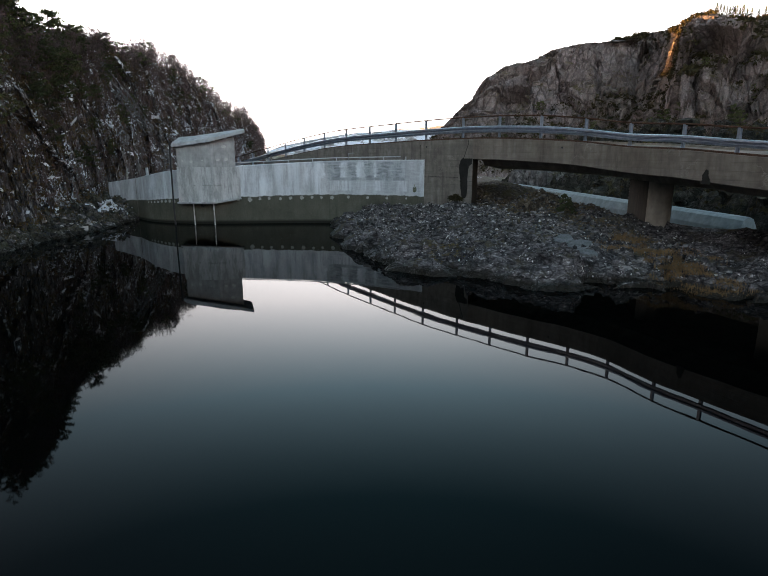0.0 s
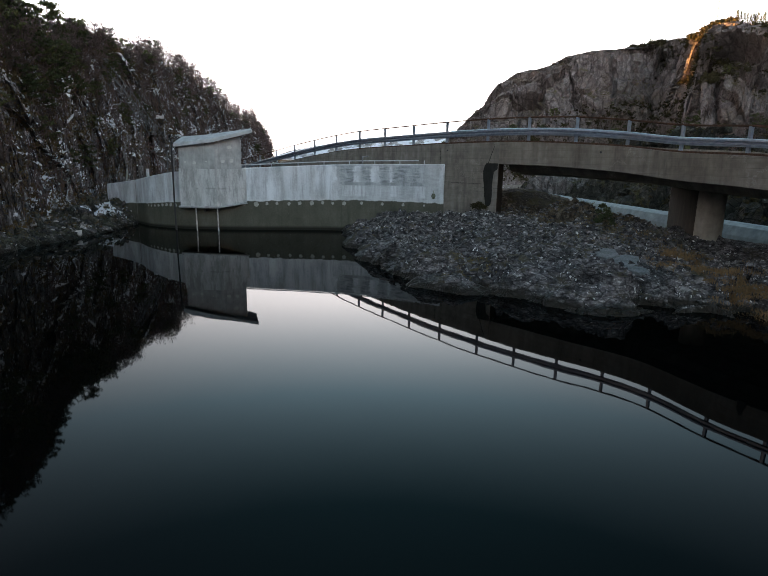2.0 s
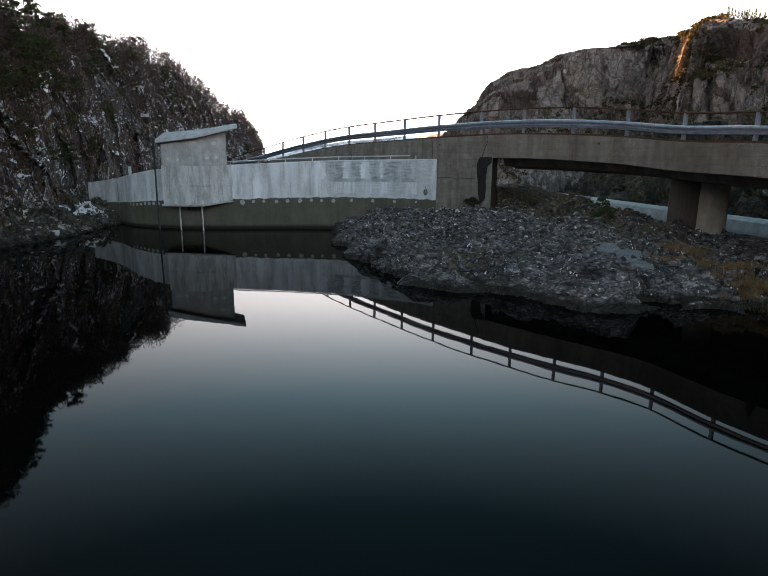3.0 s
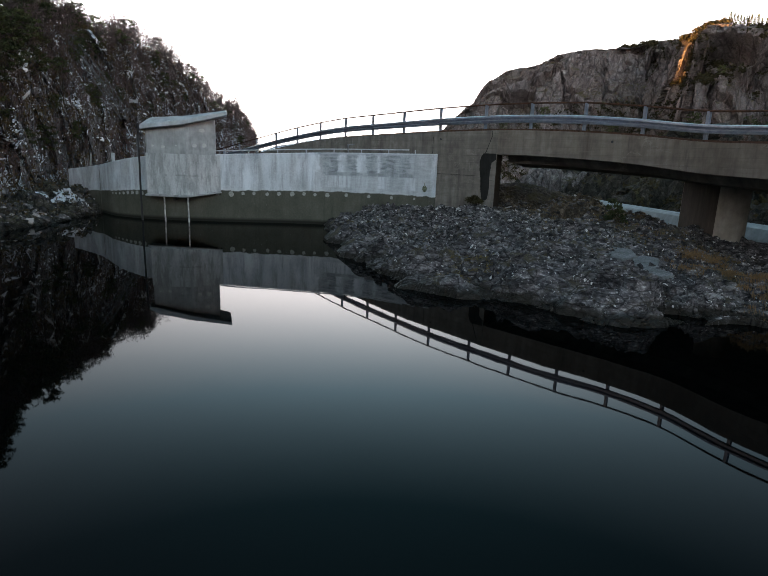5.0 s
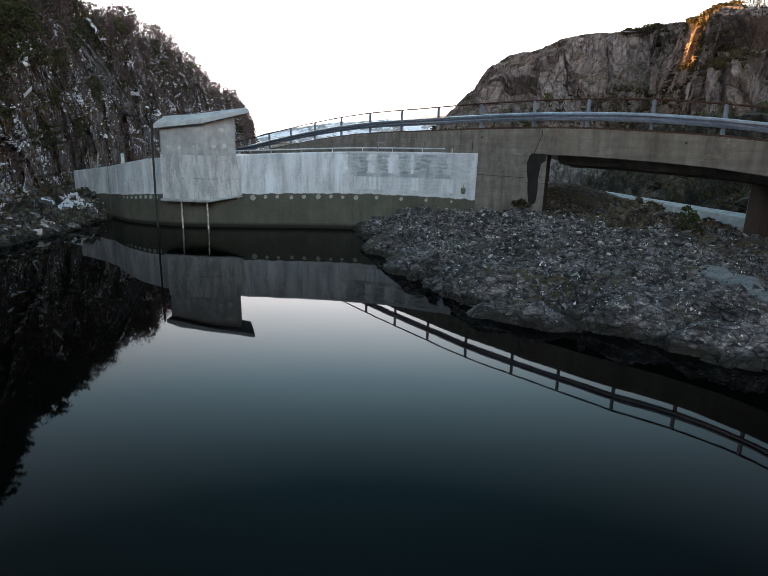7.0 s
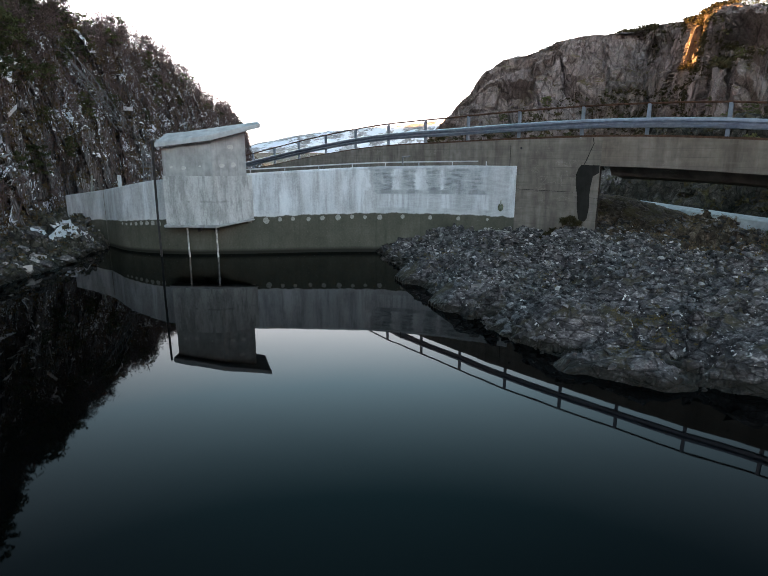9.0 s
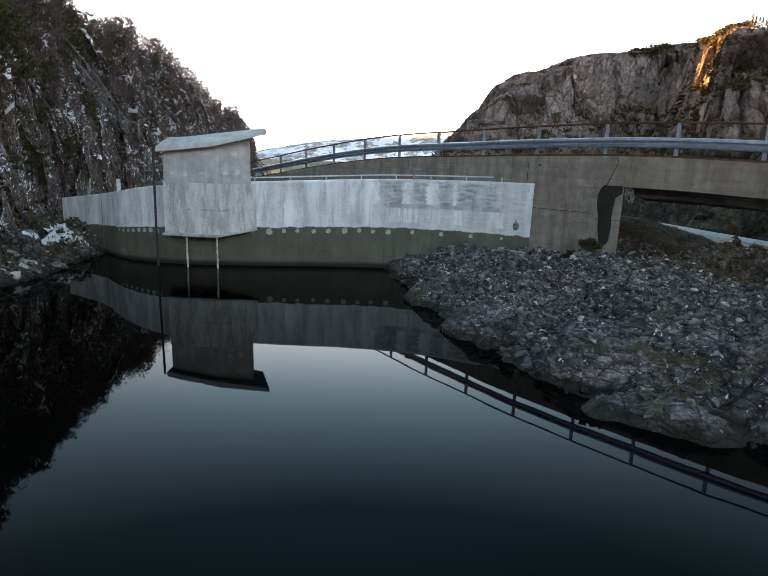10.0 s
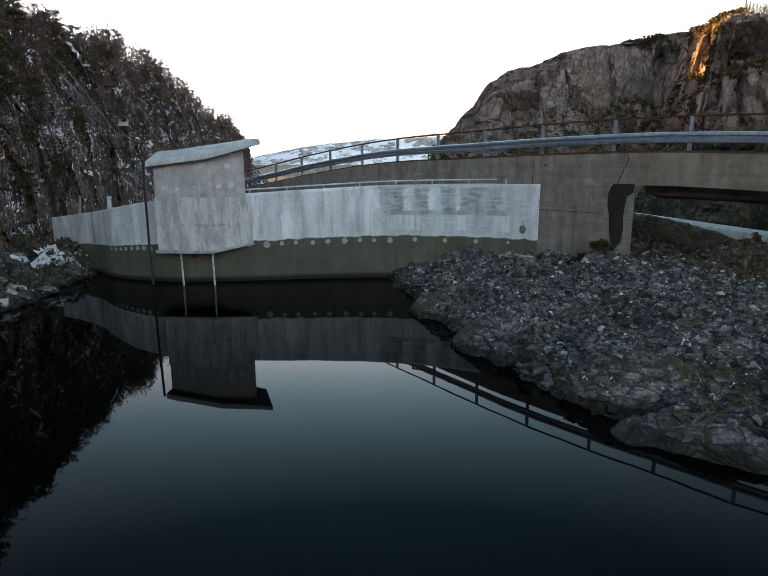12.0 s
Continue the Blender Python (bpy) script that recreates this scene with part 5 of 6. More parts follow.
def build_slabs():
    """Flat pale flagstones lying on the bank."""
    for k, (cx, cy, cz, w, dpt, a, seed) in enumerate([(6.55, 18.5, 0.8, 0.66, 0.42, -0.75, 1), (7.0, 17.75, 0.7, 0.58, 0.40, -0.8, 2), (7.35, 18.25, 0.7, 0.46, 0.34, -0.7, 3), (7.15, 17.0, 0.6, 0.40, 0.24, -0.85, 4)]):
        rng = np.random.default_rng(seed)
        pts = [(w * math.cos(t) * (0.75 + 0.4 * rng.random()), dpt * math.sin(t) * (0.8 + 0.35 * rng.random())) for t in np.linspace(0, 6.283, 7)[:-1]]
        bm = bevelled(slab(bmesh.new(), pts, -0.12, 0.05), 0.012)
        ob = part("flagstone", bm, SLATE)
        near = np.linspace(-0.3, 0.3, 5)
        gx, gy = np.meshgrid(cx + near, cy + near)
        cz = float(np.percentile(mound_height(gx.ravel(), gy.ravel())[0], 75))
        ob.matrix_world = Matrix.Translation((cx, cy, cz + 0.0)) @ Euler((0.28, 0.05, a)).to_matrix().to_4x4()
        tagged(ob, "flat pale slate slab lying on the rubble bank", "stone slab", "flagstones on the bank")


def blades(rng, at, count, height, spread, width=0.012):
    v, f = [], []
    for _ in range(count):
        a, lean = rng.random() * 6.283, rng.uniform(0.15, 0.8)
        h = height * rng.uniform(0.5, 1.1)
        b = np.array(at) + (*rng.normal(0, spread, 2), 0)
        w = width * np.array([math.cos(a + 1.57), math.sin(a + 1.57), 0])
        m = b + (math.cos(a) * lean * h * 0.35, math.sin(a) * lean * h * 0.35, h * 0.65)
        t = b + (math.cos(a) * lean * h * 0.9, math.sin(a) * lean * h * 0.9, h * (1 - 0.35 * lean))
        k = len(v)
        v += [b - w, b + w, m + w * 0.8, m - w * 0.8, t]
        f += [(k, k + 1, k + 2, k + 3), (k + 3, k + 2, k + 4)]
    return v, f


def build_grass():
    rng = np.random.default_rng(3)
    n = 1500
    t = rng.random(n)
    x = 9.3 + 0.7 * t + rng.normal(0, 0.42, n)
    y = 19.2 - 5.2 * t + rng.normal(0, 0.45, n)
    x[1000:], y[1000:] = rng.uniform(4.8, 11, n - 1000), rng.uniform(18, 28.5, n - 1000)
    z, d = mound_height(x, y)
    patchy = fbm(np.stack([x, y, 0 * x], -1) * 1.1, 3, 44)
    verts, faces = [], []
    for i in range(n):
        if d[i] < 0.2 or patchy[i] < (-0.2 if i < 1000 else 0.2):
            continue
        v, f = blades(rng, (x[i], y[i], z[i] - 0.02), 30, rng.uniform(0.08, 0.20) if i < 1000 else rng.uniform(0.05, 0.12), 0.11, 0.005)
        faces += [tuple(q + len(verts) for q in g) for g in f]
        verts += v
    ob = mesh_from("dry_grass", verts, faces, GRASS)
    tagged(ob, "dry brown grass tufts on the bank", "grass", kind="stuff")


def build_ledge():
    """Low rock ledge at the foot of the wooded slope, with old snow."""
    line = np.array([(-16.4, 15), (-16.3, 19.9), (-16.4, 22.5), (-16.2, 24.5), (-15.9, 27), (-15.9, 29.3), (-15.9, 31.5), (-16.1, 32.4), (-18.5, 36)])

    def height(x, y, detail=True):
        edge = np.interp(y, line[:, 1], line[:, 0])
        d = edge - x
        z = np.where(d > 0, 1.4 * (1 - np.exp(-d / 1.3)), 0.8 * d)
        z = z + 0.75 * np.exp(-((x + 17.5) ** 2) / 1.6 - (y - 32.4) ** 2 / 1.6) * np.clip(d / 0.7, 0, 1)
        if detail:
            q = np.stack([x, y, 0 * x], -1)
            land = np.clip(d / 1.0 + 0.4, 0.15, 1)
            z = z + (0.55 * facets(q * (0.75, 0.55, 1), 13) + 0.12 * fbm(q * 1.5, 4, 14) + 0.26 * facets(q * (2.0, 1.5, 1), 15)) * land + 0.10 * facets(q * 5, 16)
        return z

    X, Y = np.meshgrid(np.arange(-26, -14.2, 0.07), np.arange(14, 38, 0.08), indexing="ij")
    ob = grid_sheet("rock_ledge", np.stack([X, Y, height(X.ravel(), Y.ravel()).reshape(X.shape)], -1), LEDGE, smooth=False)
    tagged(ob, "low mossy rock ledge at the foot of the slope", "rock", kind="structure")
    rng = np.random.default_rng(19)
    n = 5200
    x, y = rng.uniform(-20.5, -14.6, n), rng.uniform(17, 33.5, n)
    z = height(x, y)
    keep = np.flatnonzero((z > 0.06) & (fbm(np.stack([x, y, 0 * x], -1) * 0.8, 3, 32) + rng.random(n) > 0.45))
    verts, faces = [], []
    for i in keep:
        s = float(np.clip(np.exp(rng.normal(math.log(0.075), 0.5)), 0.03, 0.25))
        faces.append(SHARD_FACES + 8 * len(verts))
        verts.append(shard(rng, s, 0.4) + (x[i], y[i], z[i] + 0.1 * s))
    ob = mesh_from("ledge_rubble", np.concatenate(verts), np.concatenate(faces), RUBBLE)
    tagged(ob, "loose stones and chips on the mossy ledge", "rubble", kind="stuff")
    v, f = [], []
    for _ in range(900):
        x, y = rng.uniform(-21, -14.9), rng.uniform(16, 34)
        z = float(height(np.array([x]), np.array([y]))[0])
        if z > 0.2:
            clump(rng, (x, y, z + 0.03), rng.uniform(0.08, 0.22), 12, 0.055, v, f)
    ob = mesh_from("ledge_moss", v, f, SCRUB)
    tagged(ob, "tufts of moss and heather on the ledge", "moss", kind="stuff")
    for cx, cy, rx, ry, turn, seed in ((-17.5, 30.2, 1.35, 0.62, 1.25, 1), (-16.8, 31.2, 0.6, 0.5, 0.3, 2), (-17.3, 31.6, 0.7, 0.3, 0.5, 3), (-18.6, 28.2, 0.5, 0.3, 0.9, 4)):
        rng = np.random.default_rng(seed)
        rings_, m = 7, 40
        pts, faces = [], []
        wob = [0.55 + 0.75 * rng.random() for _ in range(m)]
        for r in range(rings_ + 1):
            for q in range(m):
                t = 2 * math.pi * q / m
                u = r / rings_ * (1 + (wob[q] - 1) * r / rings_)
                px, py = rx * u * math.cos(t), ry * u * math.sin(t)
                x, y = cx + px * math.cos(turn) - py * math.sin(turn), cy + px * math.sin(turn) + py * math.cos(turn)
                pts.append((x, y, 0.17 * (1 - (r / rings_) ** 2) - 0.03))
        p = np.array(pts)
        p[:, 2] += height(p[:, 0], p[:, 1]) - 0.05
        for r in range(rings_):
            for q in range(m):
                faces.append((r * m + q, r * m + (q + 1) % m, (r + 1) * m + (q + 1) % m, (r + 1) * m + q))
        ob = mesh_from("snow_patch", p, faces, SNOW, smooth=True)
        tagged(ob, "leftover patch of old snow on the ledge", "snow", "snow patches on the ledge")


# ---- trees ----
def clump(rng, at, radius, count, size, v, f, slim=0.45):
    for _ in range(count):
        d = rng.normal(0, 1, 3)
        d /= np.linalg.norm(d)
        c = np.array(at) + d * radius * rng.random() ** 0.5 * (1, 1, 0.6)
        a = rng.normal(0, 1, 3)
        a /= np.linalg.norm(a)
        b = np.cross(a, rng.normal(0, 1, 3))
        b /= np.linalg.norm(b) + 1e-6
        s = size * rng.uniform(0.6, 1.3)
        k = len(v)
        v += [c - a * s, c + b * s * slim, c + a * s, c - b * s * slim]
        f.append((k, k + 1, k + 2, k + 3))


def tree_template(kind, seed, height=1.0):
    """A tree one unit tall: empty > trunk, crown."""
    rng = np.random.default_rng(seed)
    bm = bmesh.new()
    bend = rng.normal(0, 0.03, 2)
    spine = [Vector((bend[0] * t * t * 3, bend[1] * t * t * 3, t)) for t in np.linspace(-0.04, 0.97, 7)]
    for k, (a, b) in enumerate(zip(spine, spine[1:])):
        tube(bm, a, b, 0.022 * (1 - k / 7.5), 0.022 * (1 - (k + 1) / 7.5), 6, False)
    v, f = [], []
    if kind == "pine":
        low = rng.uniform(0.22, 0.5)
        for q in range(17):
            t = low + (0.98 - low) * (q + rng.random() * 0.8) / 17
            a = q * 2.4 + rng.normal(0, 0.5)
            reach = (0.12 + 0.17 * math.sin(min(1, (1 - t) / (1 - low) * 1.15) * 1.9)) * rng.uniform(0.6, 1.25)
            root = Vector((bend[0] * t * t * 3, bend[1] * t * t * 3, t))
            tip = root + Vector((math.cos(a) * reach, math.sin(a) * reach, reach * rng.uniform(-0.15, 0.5)))
            tube(bm, root, tip, 0.007, 0.003, 4, False)
            for u in (0.5, 0.78, 1.0):
                clump(rng, root.lerp(tip, u), 0.066, 12, 0.036, v, f)
        clump(rng, spine[-1], 0.05, 14, 0.03, v, f)
        mat = NEEDLES
    elif kind == "spruce":
        for q in range(24):
            t = 0.12 + 0.86 * q / 24
            for j in range(3):
                a = q * 1.3 + j * 2.09 + rng.normal(0, 0.25)
                reach = 0.21 * (1.04 - t) * rng.uniform(0.75, 1.2)
                root = Vector((0, 0, t))
                tip = root + Vector((math.cos(a) * reach, math.sin(a) * reach, -reach * 0.35))
                for u in (0.55, 1.0):
                    clump(rng, root.lerp(tip, u), 0.03, 7, 0.026, v, f)
        mat = NEEDLES
    else:
        for q in range(15):
            t = 0.25 + 0.7 * rng.random()
            a = rng.random() * 6.283
            reach = (0.32 - 0.2 * t) * rng.uniform(0.6, 1.2)
            root = Vector((bend[0] * t * t * 3, bend[1] * t * t * 3, t))
            tip = root + Vector((math.cos(a) * reach * 0.7, math.sin(a) * reach * 0.7, reach))
            tube(bm, root, tip, 0.007, 0.002, 4, False)
            for u in (0.6, 0.85, 1.05):
                clump(rng, root.lerp(tip, u), 0.07, 12, 0.034, v, f, 0.16)
        mat = TWIGS
    name = {"pine": "pine_tree", "spruce": "spruce_tree", "birch": "birch_tree"}[kind]
    tree = empty(name)
    part("trunk", bm, BARK, tree)
    mesh_from("crown", v, f, mat, tree)
    return tree


TREE_WORDS = {"pine": "dark irregular pine on the rocky slope", "spruce": "slim dark spruce on the mountain crest", "birch": "bare brown birch on the rocky slope"}


def build_trees(hill, mountain):
    rng = np.random.default_rng(21)
    kinds = [("pine", 1), ("pine", 2), ("pine", 3), ("pine", 4), ("birch", 5), ("birch", 6), ("spruce", 7), ("spruce", 8)]
    stock = []
    for kind, seed in kinds:
        t = tree_template(kind, seed)
        tagged(t, TREE_WORDS[kind], "tree", "trees on the slope" if kind != "spruce" else "trees on the crest")
        stock.append(t)
    used = set()

    def plant(k, p, h):
        m = Matrix.Translation(p) @ Matrix.Rotation(rng.random() * 6.283, 4, "Z") @ Matrix.Diagonal((h * rng.uniform(0.9, 1.2), h * rng.uniform(0.9, 1.2), h, 1))
        if k not in used:
            used.add(k)
            stock[k].matrix_basis = m
        elif len(used) < 99:
            o = copy_thing(stock[k], Matrix())
            o.matrix_basis = m

    n_r = 200
    cols = n_r + n_r // 6
    co = np.array([v.co for v in hill.data.vertices]).reshape(-1, cols, 3)
    az = HILL_AZ["hillside"]
    # along the skyline
    for a in np.arange(-39.5, -13.0, 0.33):
        i = int(np.argmin(abs(az - a - rng.normal(0, 0.12))))
        p = co[i, n_r - 2 - int(rng.integers(0, 16))]
        far = np.hypot(p[0], p[1])
        if a < -31 and rng.random() < 0.4:
            continue
        h = rng.uniform(1.2, 2.9) * (0.72 + far / 160) * float(np.interp(a, [-40, -31, -28, -24, -13], [1.2, 1.15, 0.9, 0.68, 0.6]))
        plant(int(rng.choice([0, 1, 2, 3, 4, 5], p=[0.24, 0.24, 0.2, 0.2, 0.06, 0.06] if a < -25 or a > -16.5 else [0.08, 0.08, 0.06, 0.06, 0.36, 0.36])), tuple(p - (0, 0, 0.15)), h)
    # over the slope
    for _ in range(420):
        a = rng.uniform(-41, -13.5)
        i = int(np.argmin(abs(az - a)))
        s = rng.beta(1.5, 1.15)
        j = int(14 + s * (n_r - 24))
        p = co[i, j]
        if p[2] < 2.4:
            continue
        k = int(rng.choice([0, 1, 2, 3, 4, 5], p=[0.15, 0.15, 0.14, 0.14, 0.21, 0.21] if a < -26 else [0.05, 0.05, 0.05, 0.05, 0.4, 0.4]))
        plant(k, tuple(p - (0, 0, 0.12)), rng.uniform(1.2, 2.7) * (0.7 + np.hypot(p[0], p[1]) / 150) * float(np.interp(a, [-30, -25, -13], [1.0, 0.7, 0.6])))
    co = np.array([v.co for v in mountain.data.vertices]).reshape(-1, cols, 3)
    az = HILL_AZ["mountain"]
    for a in (28.3, 28.7, 28.95, 29.2, 29.4, 29.6, 29.8, 30.0, 30.25, 30.5, 30.8, 31.2, 31.6, 32.2, 32.6, 33.1, 34.0, 34.6):
        i = int(np.argmin(abs(az - a)))
        p = co[i, 198]
        plant(int(rng.choice([6, 7])), tuple(p - (0, 0, 0.5)), rng.uniform(2.0, 3.0))
    # scrub on the far bank and along the mountain's foot
    n = 60
    x, y = rng.uniform(17, 33, n), rng.uniform(20, 63, n)
    z, _ = mound_height(x, y)
    for q in range(n):
        if z[q] > 0.9:
            plant(int(rng.choice([0, 1, 4, 5, 4, 5])), (x[q], y[q], z[q] - 0.1), rng.uniform(1.0, 2.6))
    for q in range(60):
        i = int(np.argmin(abs(az - rng.uniform(5, 38))))
        p = co[i, int(rng.integers(2, 60))]
        plant(int(rng.choice([2, 3, 4, 5, 4, 5])), tuple(p - (0, 0, 0.3)), rng.uniform(1.8, 3.6))


def build_undergrowth(hill):
    """Low scrub and leftover snow over the rocky slope."""
    rng = np.random.default_rng(77)
    cols = 233
    co = np.array([v.co for v in hill.data.vertices]).reshape(-1, cols, 3)
    az = HILL_AZ["hillside"]
    first, last = int(np.searchsorted(az, -42.5)), len(az) - 1
    v, f = [], []
    for _ in range(5200):
        i, j = int(rng.integers(first, last)), int(rng.integers(2, 198))
        p = co[i, j]
        if p[2] > 0.3:
            clump(rng, p + (0, 0, 0.12), rng.uniform(0.18, 0.5), 14, 0.085, v, f)
    ob = mesh_from("undergrowth", v, f, SCRUB)
    tagged(ob, "brown heather and low scrub between the rocks", "scrub", kind="stuff")
    v, f = [], []
    made = 0
    while made < 3200:
        i, j = int(rng.integers(first, last)), int(rng.integers(4, 196))
        run = np.hypot(*(co[i, j + 1] - co[i, j])[:2]) + 1e-6
        if abs(co[i, j + 1, 2] - co[i, j, 2]) / run > 1.1 or co[i, j, 2] < 0.4:
            continue
        p, made = co[i, j], made + 1
        e1 = co[min(i + 2, last), j] - co[i - 2, j]
        e2 = co[i, j + 2] - co[i, j - 2]
        e1, e2 = e1 / np.linalg.norm(e1), e2 / np.linalg.norm(e2)
        nrm = np.cross(e1, e2)
        nrm = nrm / (np.linalg.norm(nrm) + 1e-9) * (1 if nrm[2] > 0 else -1)
        s = float(np.clip(np.exp(rng.normal(math.log(0.10), 0.6)), 0.03, 0.32)) * (0.6 + np.hypot(*p[:2]) / 90)
        k, m = len(v), 9
        v.append(p + nrm * (0.05 + 0.12 * s))
        for q in range(m):
            t = 6.283 * q / m
            r = s * rng.uniform(0.35, 1.5)
            v.append(p + e1 * (r * 1.9 * math.cos(t)) + e2 * (0.7 * r * math.sin(t)) - nrm * 0.03)
        f += [(k, k + 1 + q, k + 1 + (q + 1) % m) for q in range(m)]
    ob = mesh_from("snow_remains", v, f, SNOW, smooth=True)
    tagged(ob, "small remains of snow scattered over the slope", "snow", kind="stuff")


def build_thicket(hill):
    """Leafless birch scrub: thin stems with a haze of twigs, dense towards the valley's mouth."""
    rng = np.random.default_rng(55)
    co = np.array([v.co for v in hill.data.vertices]).reshape(-1, 233, 3)
    az = HILL_AZ["hillside"]
    v, f = [], []
    for _ in range(1500):
        a = -13.2 - 24.0 * rng.random() ** 1.7
        i, j = int(np.argmin(abs(az - a))), int(rng.integers(6, 197))
        p = co[i, j]
        if p[2] < 0.8:
            continue
        h = rng.uniform(0.8, 2.0) * (0.7 + np.hypot(p[0], p[1]) / 160)
        lean = rng.normal(0, 0.12, 2) * h
        tip = p + (lean[0], lean[1], h)
        w, k = 0.018 * h, len(v)
        v += [p + (w, 0, -0.1), p + (-0.5 * w, 0.87 * w, -0.1), p + (-0.5 * w, -0.87 * w, -0.1), tip]
        f += [(k, k + 1, k + 3), (k + 1, k + 2, k + 3), (k + 2, k, k + 3)]
        for t in (0.45, 0.65, 0.85, 1.0):
            clump(rng, p + (tip - p) * t, 0.24 * h, 9, 0.10 * h, v, f, 0.14)
    ob = mesh_from("birch_thicket", v, f, TWIGS)
    tagged(ob, "leafless purple-brown birch scrub covering the slope", "scrub", kind="stuff")


def build_far_scrub(mountain):
    """Olive scrub on the mountain's ledges and foot, and boulders with scrub on the far bank."""
    rng = np.random.default_rng(91)
    cols = 233
    co = np.array([v.co for v in mountain.data.vertices]).reshape(-1, cols, 3)
    az = HILL_AZ["mountain"]
    last = int(np.searchsorted(az, 41))
    v, f = [], []
    for _ in range(7000):
        i, j = int(rng.integers(2, last)), int(rng.integers(2, 199))
        p = co[i, j]
        band = float(fbm(p[None] * (0.045, 0.045, 0.11), 3, 93)[0])
        slope = (co[i, j + 1, 2] - co[i, j, 2]) / (np.hypot(*(co[i, j + 1] - co[i, j])[:2]) + 1e-6)
        if band + 0.5 * max(0, 1 - p[2] / 12) - 0.10 * min(abs(slope), 3) < 0.06:
            continue
        clump(rng, p + (0, 0, 0.25), rng.uniform(0.4, 1.1), 12, 0.30, v, f)
    ob = mesh_from("mountain_scrub", v, f, OLIVE)
    tagged(ob, "olive-brown scrub on the mountain's ledges", "scrub", kind="stuff")
    v, f = [], []
    n = 2600
    x, y = rng.uniform(11, 33, n), rng.uniform(16, 63, n)
    z, _ = mound_height(x, y)
    for q in range(n):
        if z[q] > 1.0 and x[q] > float(np.interp(y[q], [16, 25, 36, 46, 63], [21, 18.5, 15.8, 13.8, 10.8])) and not (y[q] > 42 and x[q] < 25 and rng.random() < 0.7):
            clump(rng, (x[q], y[q], z[q] + 0.12), rng.uniform(0.25, 0.6), 14, 0.14, v, f)
    ob = mesh_from("bank_scrub", v, f, OLIVE)
    tagged(ob, "dark scrub covering the far bank", "scrub", kind="stuff")
    made = 0
    while made < 70:
        x, y = rng.uniform(14, 27), rng.uniform(20, 58)
        z = float(mound_height(np.array([x]), np.array([y]))[0][0])
        if z < 0.9 or x < float(np.interp(y, [20, 25.2, 36, 46, 58], [20.5, 19.4, 16.6, 14.4, 12.5])):
            continue
        bm = bmesh.new()
        bmesh.ops.create_icosphere(bm, subdivisions=2, radius=1)
        co3 = np.array([w.co for w in bm.verts])
        push = 0.8 + 0.5 * facets(co3 * 1.1, 100 + made, 0.8, 10, 0.15)
        for w, k in zip(bm.verts, push):
            w.co *= float(k)
        s = rng.uniform(0.35, 1.1)
        bmesh.ops.scale(bm, vec=(s * 1.2, s, s * 0.8), verts=bm.verts)
        ob = part("boulder", bm, SCREE)
        ob.matrix_world = Matrix.Translation((x, y, z + 0.1 * s)) @ Matrix.Rotation(rng.random() * 6.28, 4, "Z")
        tagged(ob, "rough grey-brown boulder on the far bank", "boulder", "boulders on the far bank")
        made += 1


def build_outcrops():
    """Pale rock outcrops on the far bank behind the weir."""
    rng = np.random.default_rng(17)
    for k, (x, y, z, s) in enumerate([(12.6, 53.0, 1.6, 1.5), (14.6, 54.0, 1.5, 1.7), (16.4, 53.0, 1.2, 1.2), (20.2, 52.0, 1.0, 2.0), (23.5, 50.5, 2.0, 1.6), (18.2, 51.0, 0.6, 1.0)]):
        bm = bmesh.new()
        bmesh.ops.create_icosphere(bm, subdivisions=4, radius=1)
        co = np.array([w.co for w in bm.verts])
        push = 0.85 + 0.42 * facets(co * (1.2, 1.2, 0.7), 140 + k, 0.9, 12, 0.2) + 0.14 * facets(co * 3.1, 150 + k, 0.9, 12, 0.25)
        for w, r in zip(bm.verts, push):
            w.co *= float(r)
        bmesh.ops.scale(bm, vec=(s * 1.25, s * 0.9, s * 1.15), verts=bm.verts)
        ob = part("outcrop", bm, OUTCROP)
        ob.matrix_world = Matrix.Translation((x, y, z)) @ Matrix.Rotation(rng.random() * 0.8, 4, "Z")
        tagged(ob, "rounded grey rock outcrop on the far bank", "rock", "outcrops on the far bank")


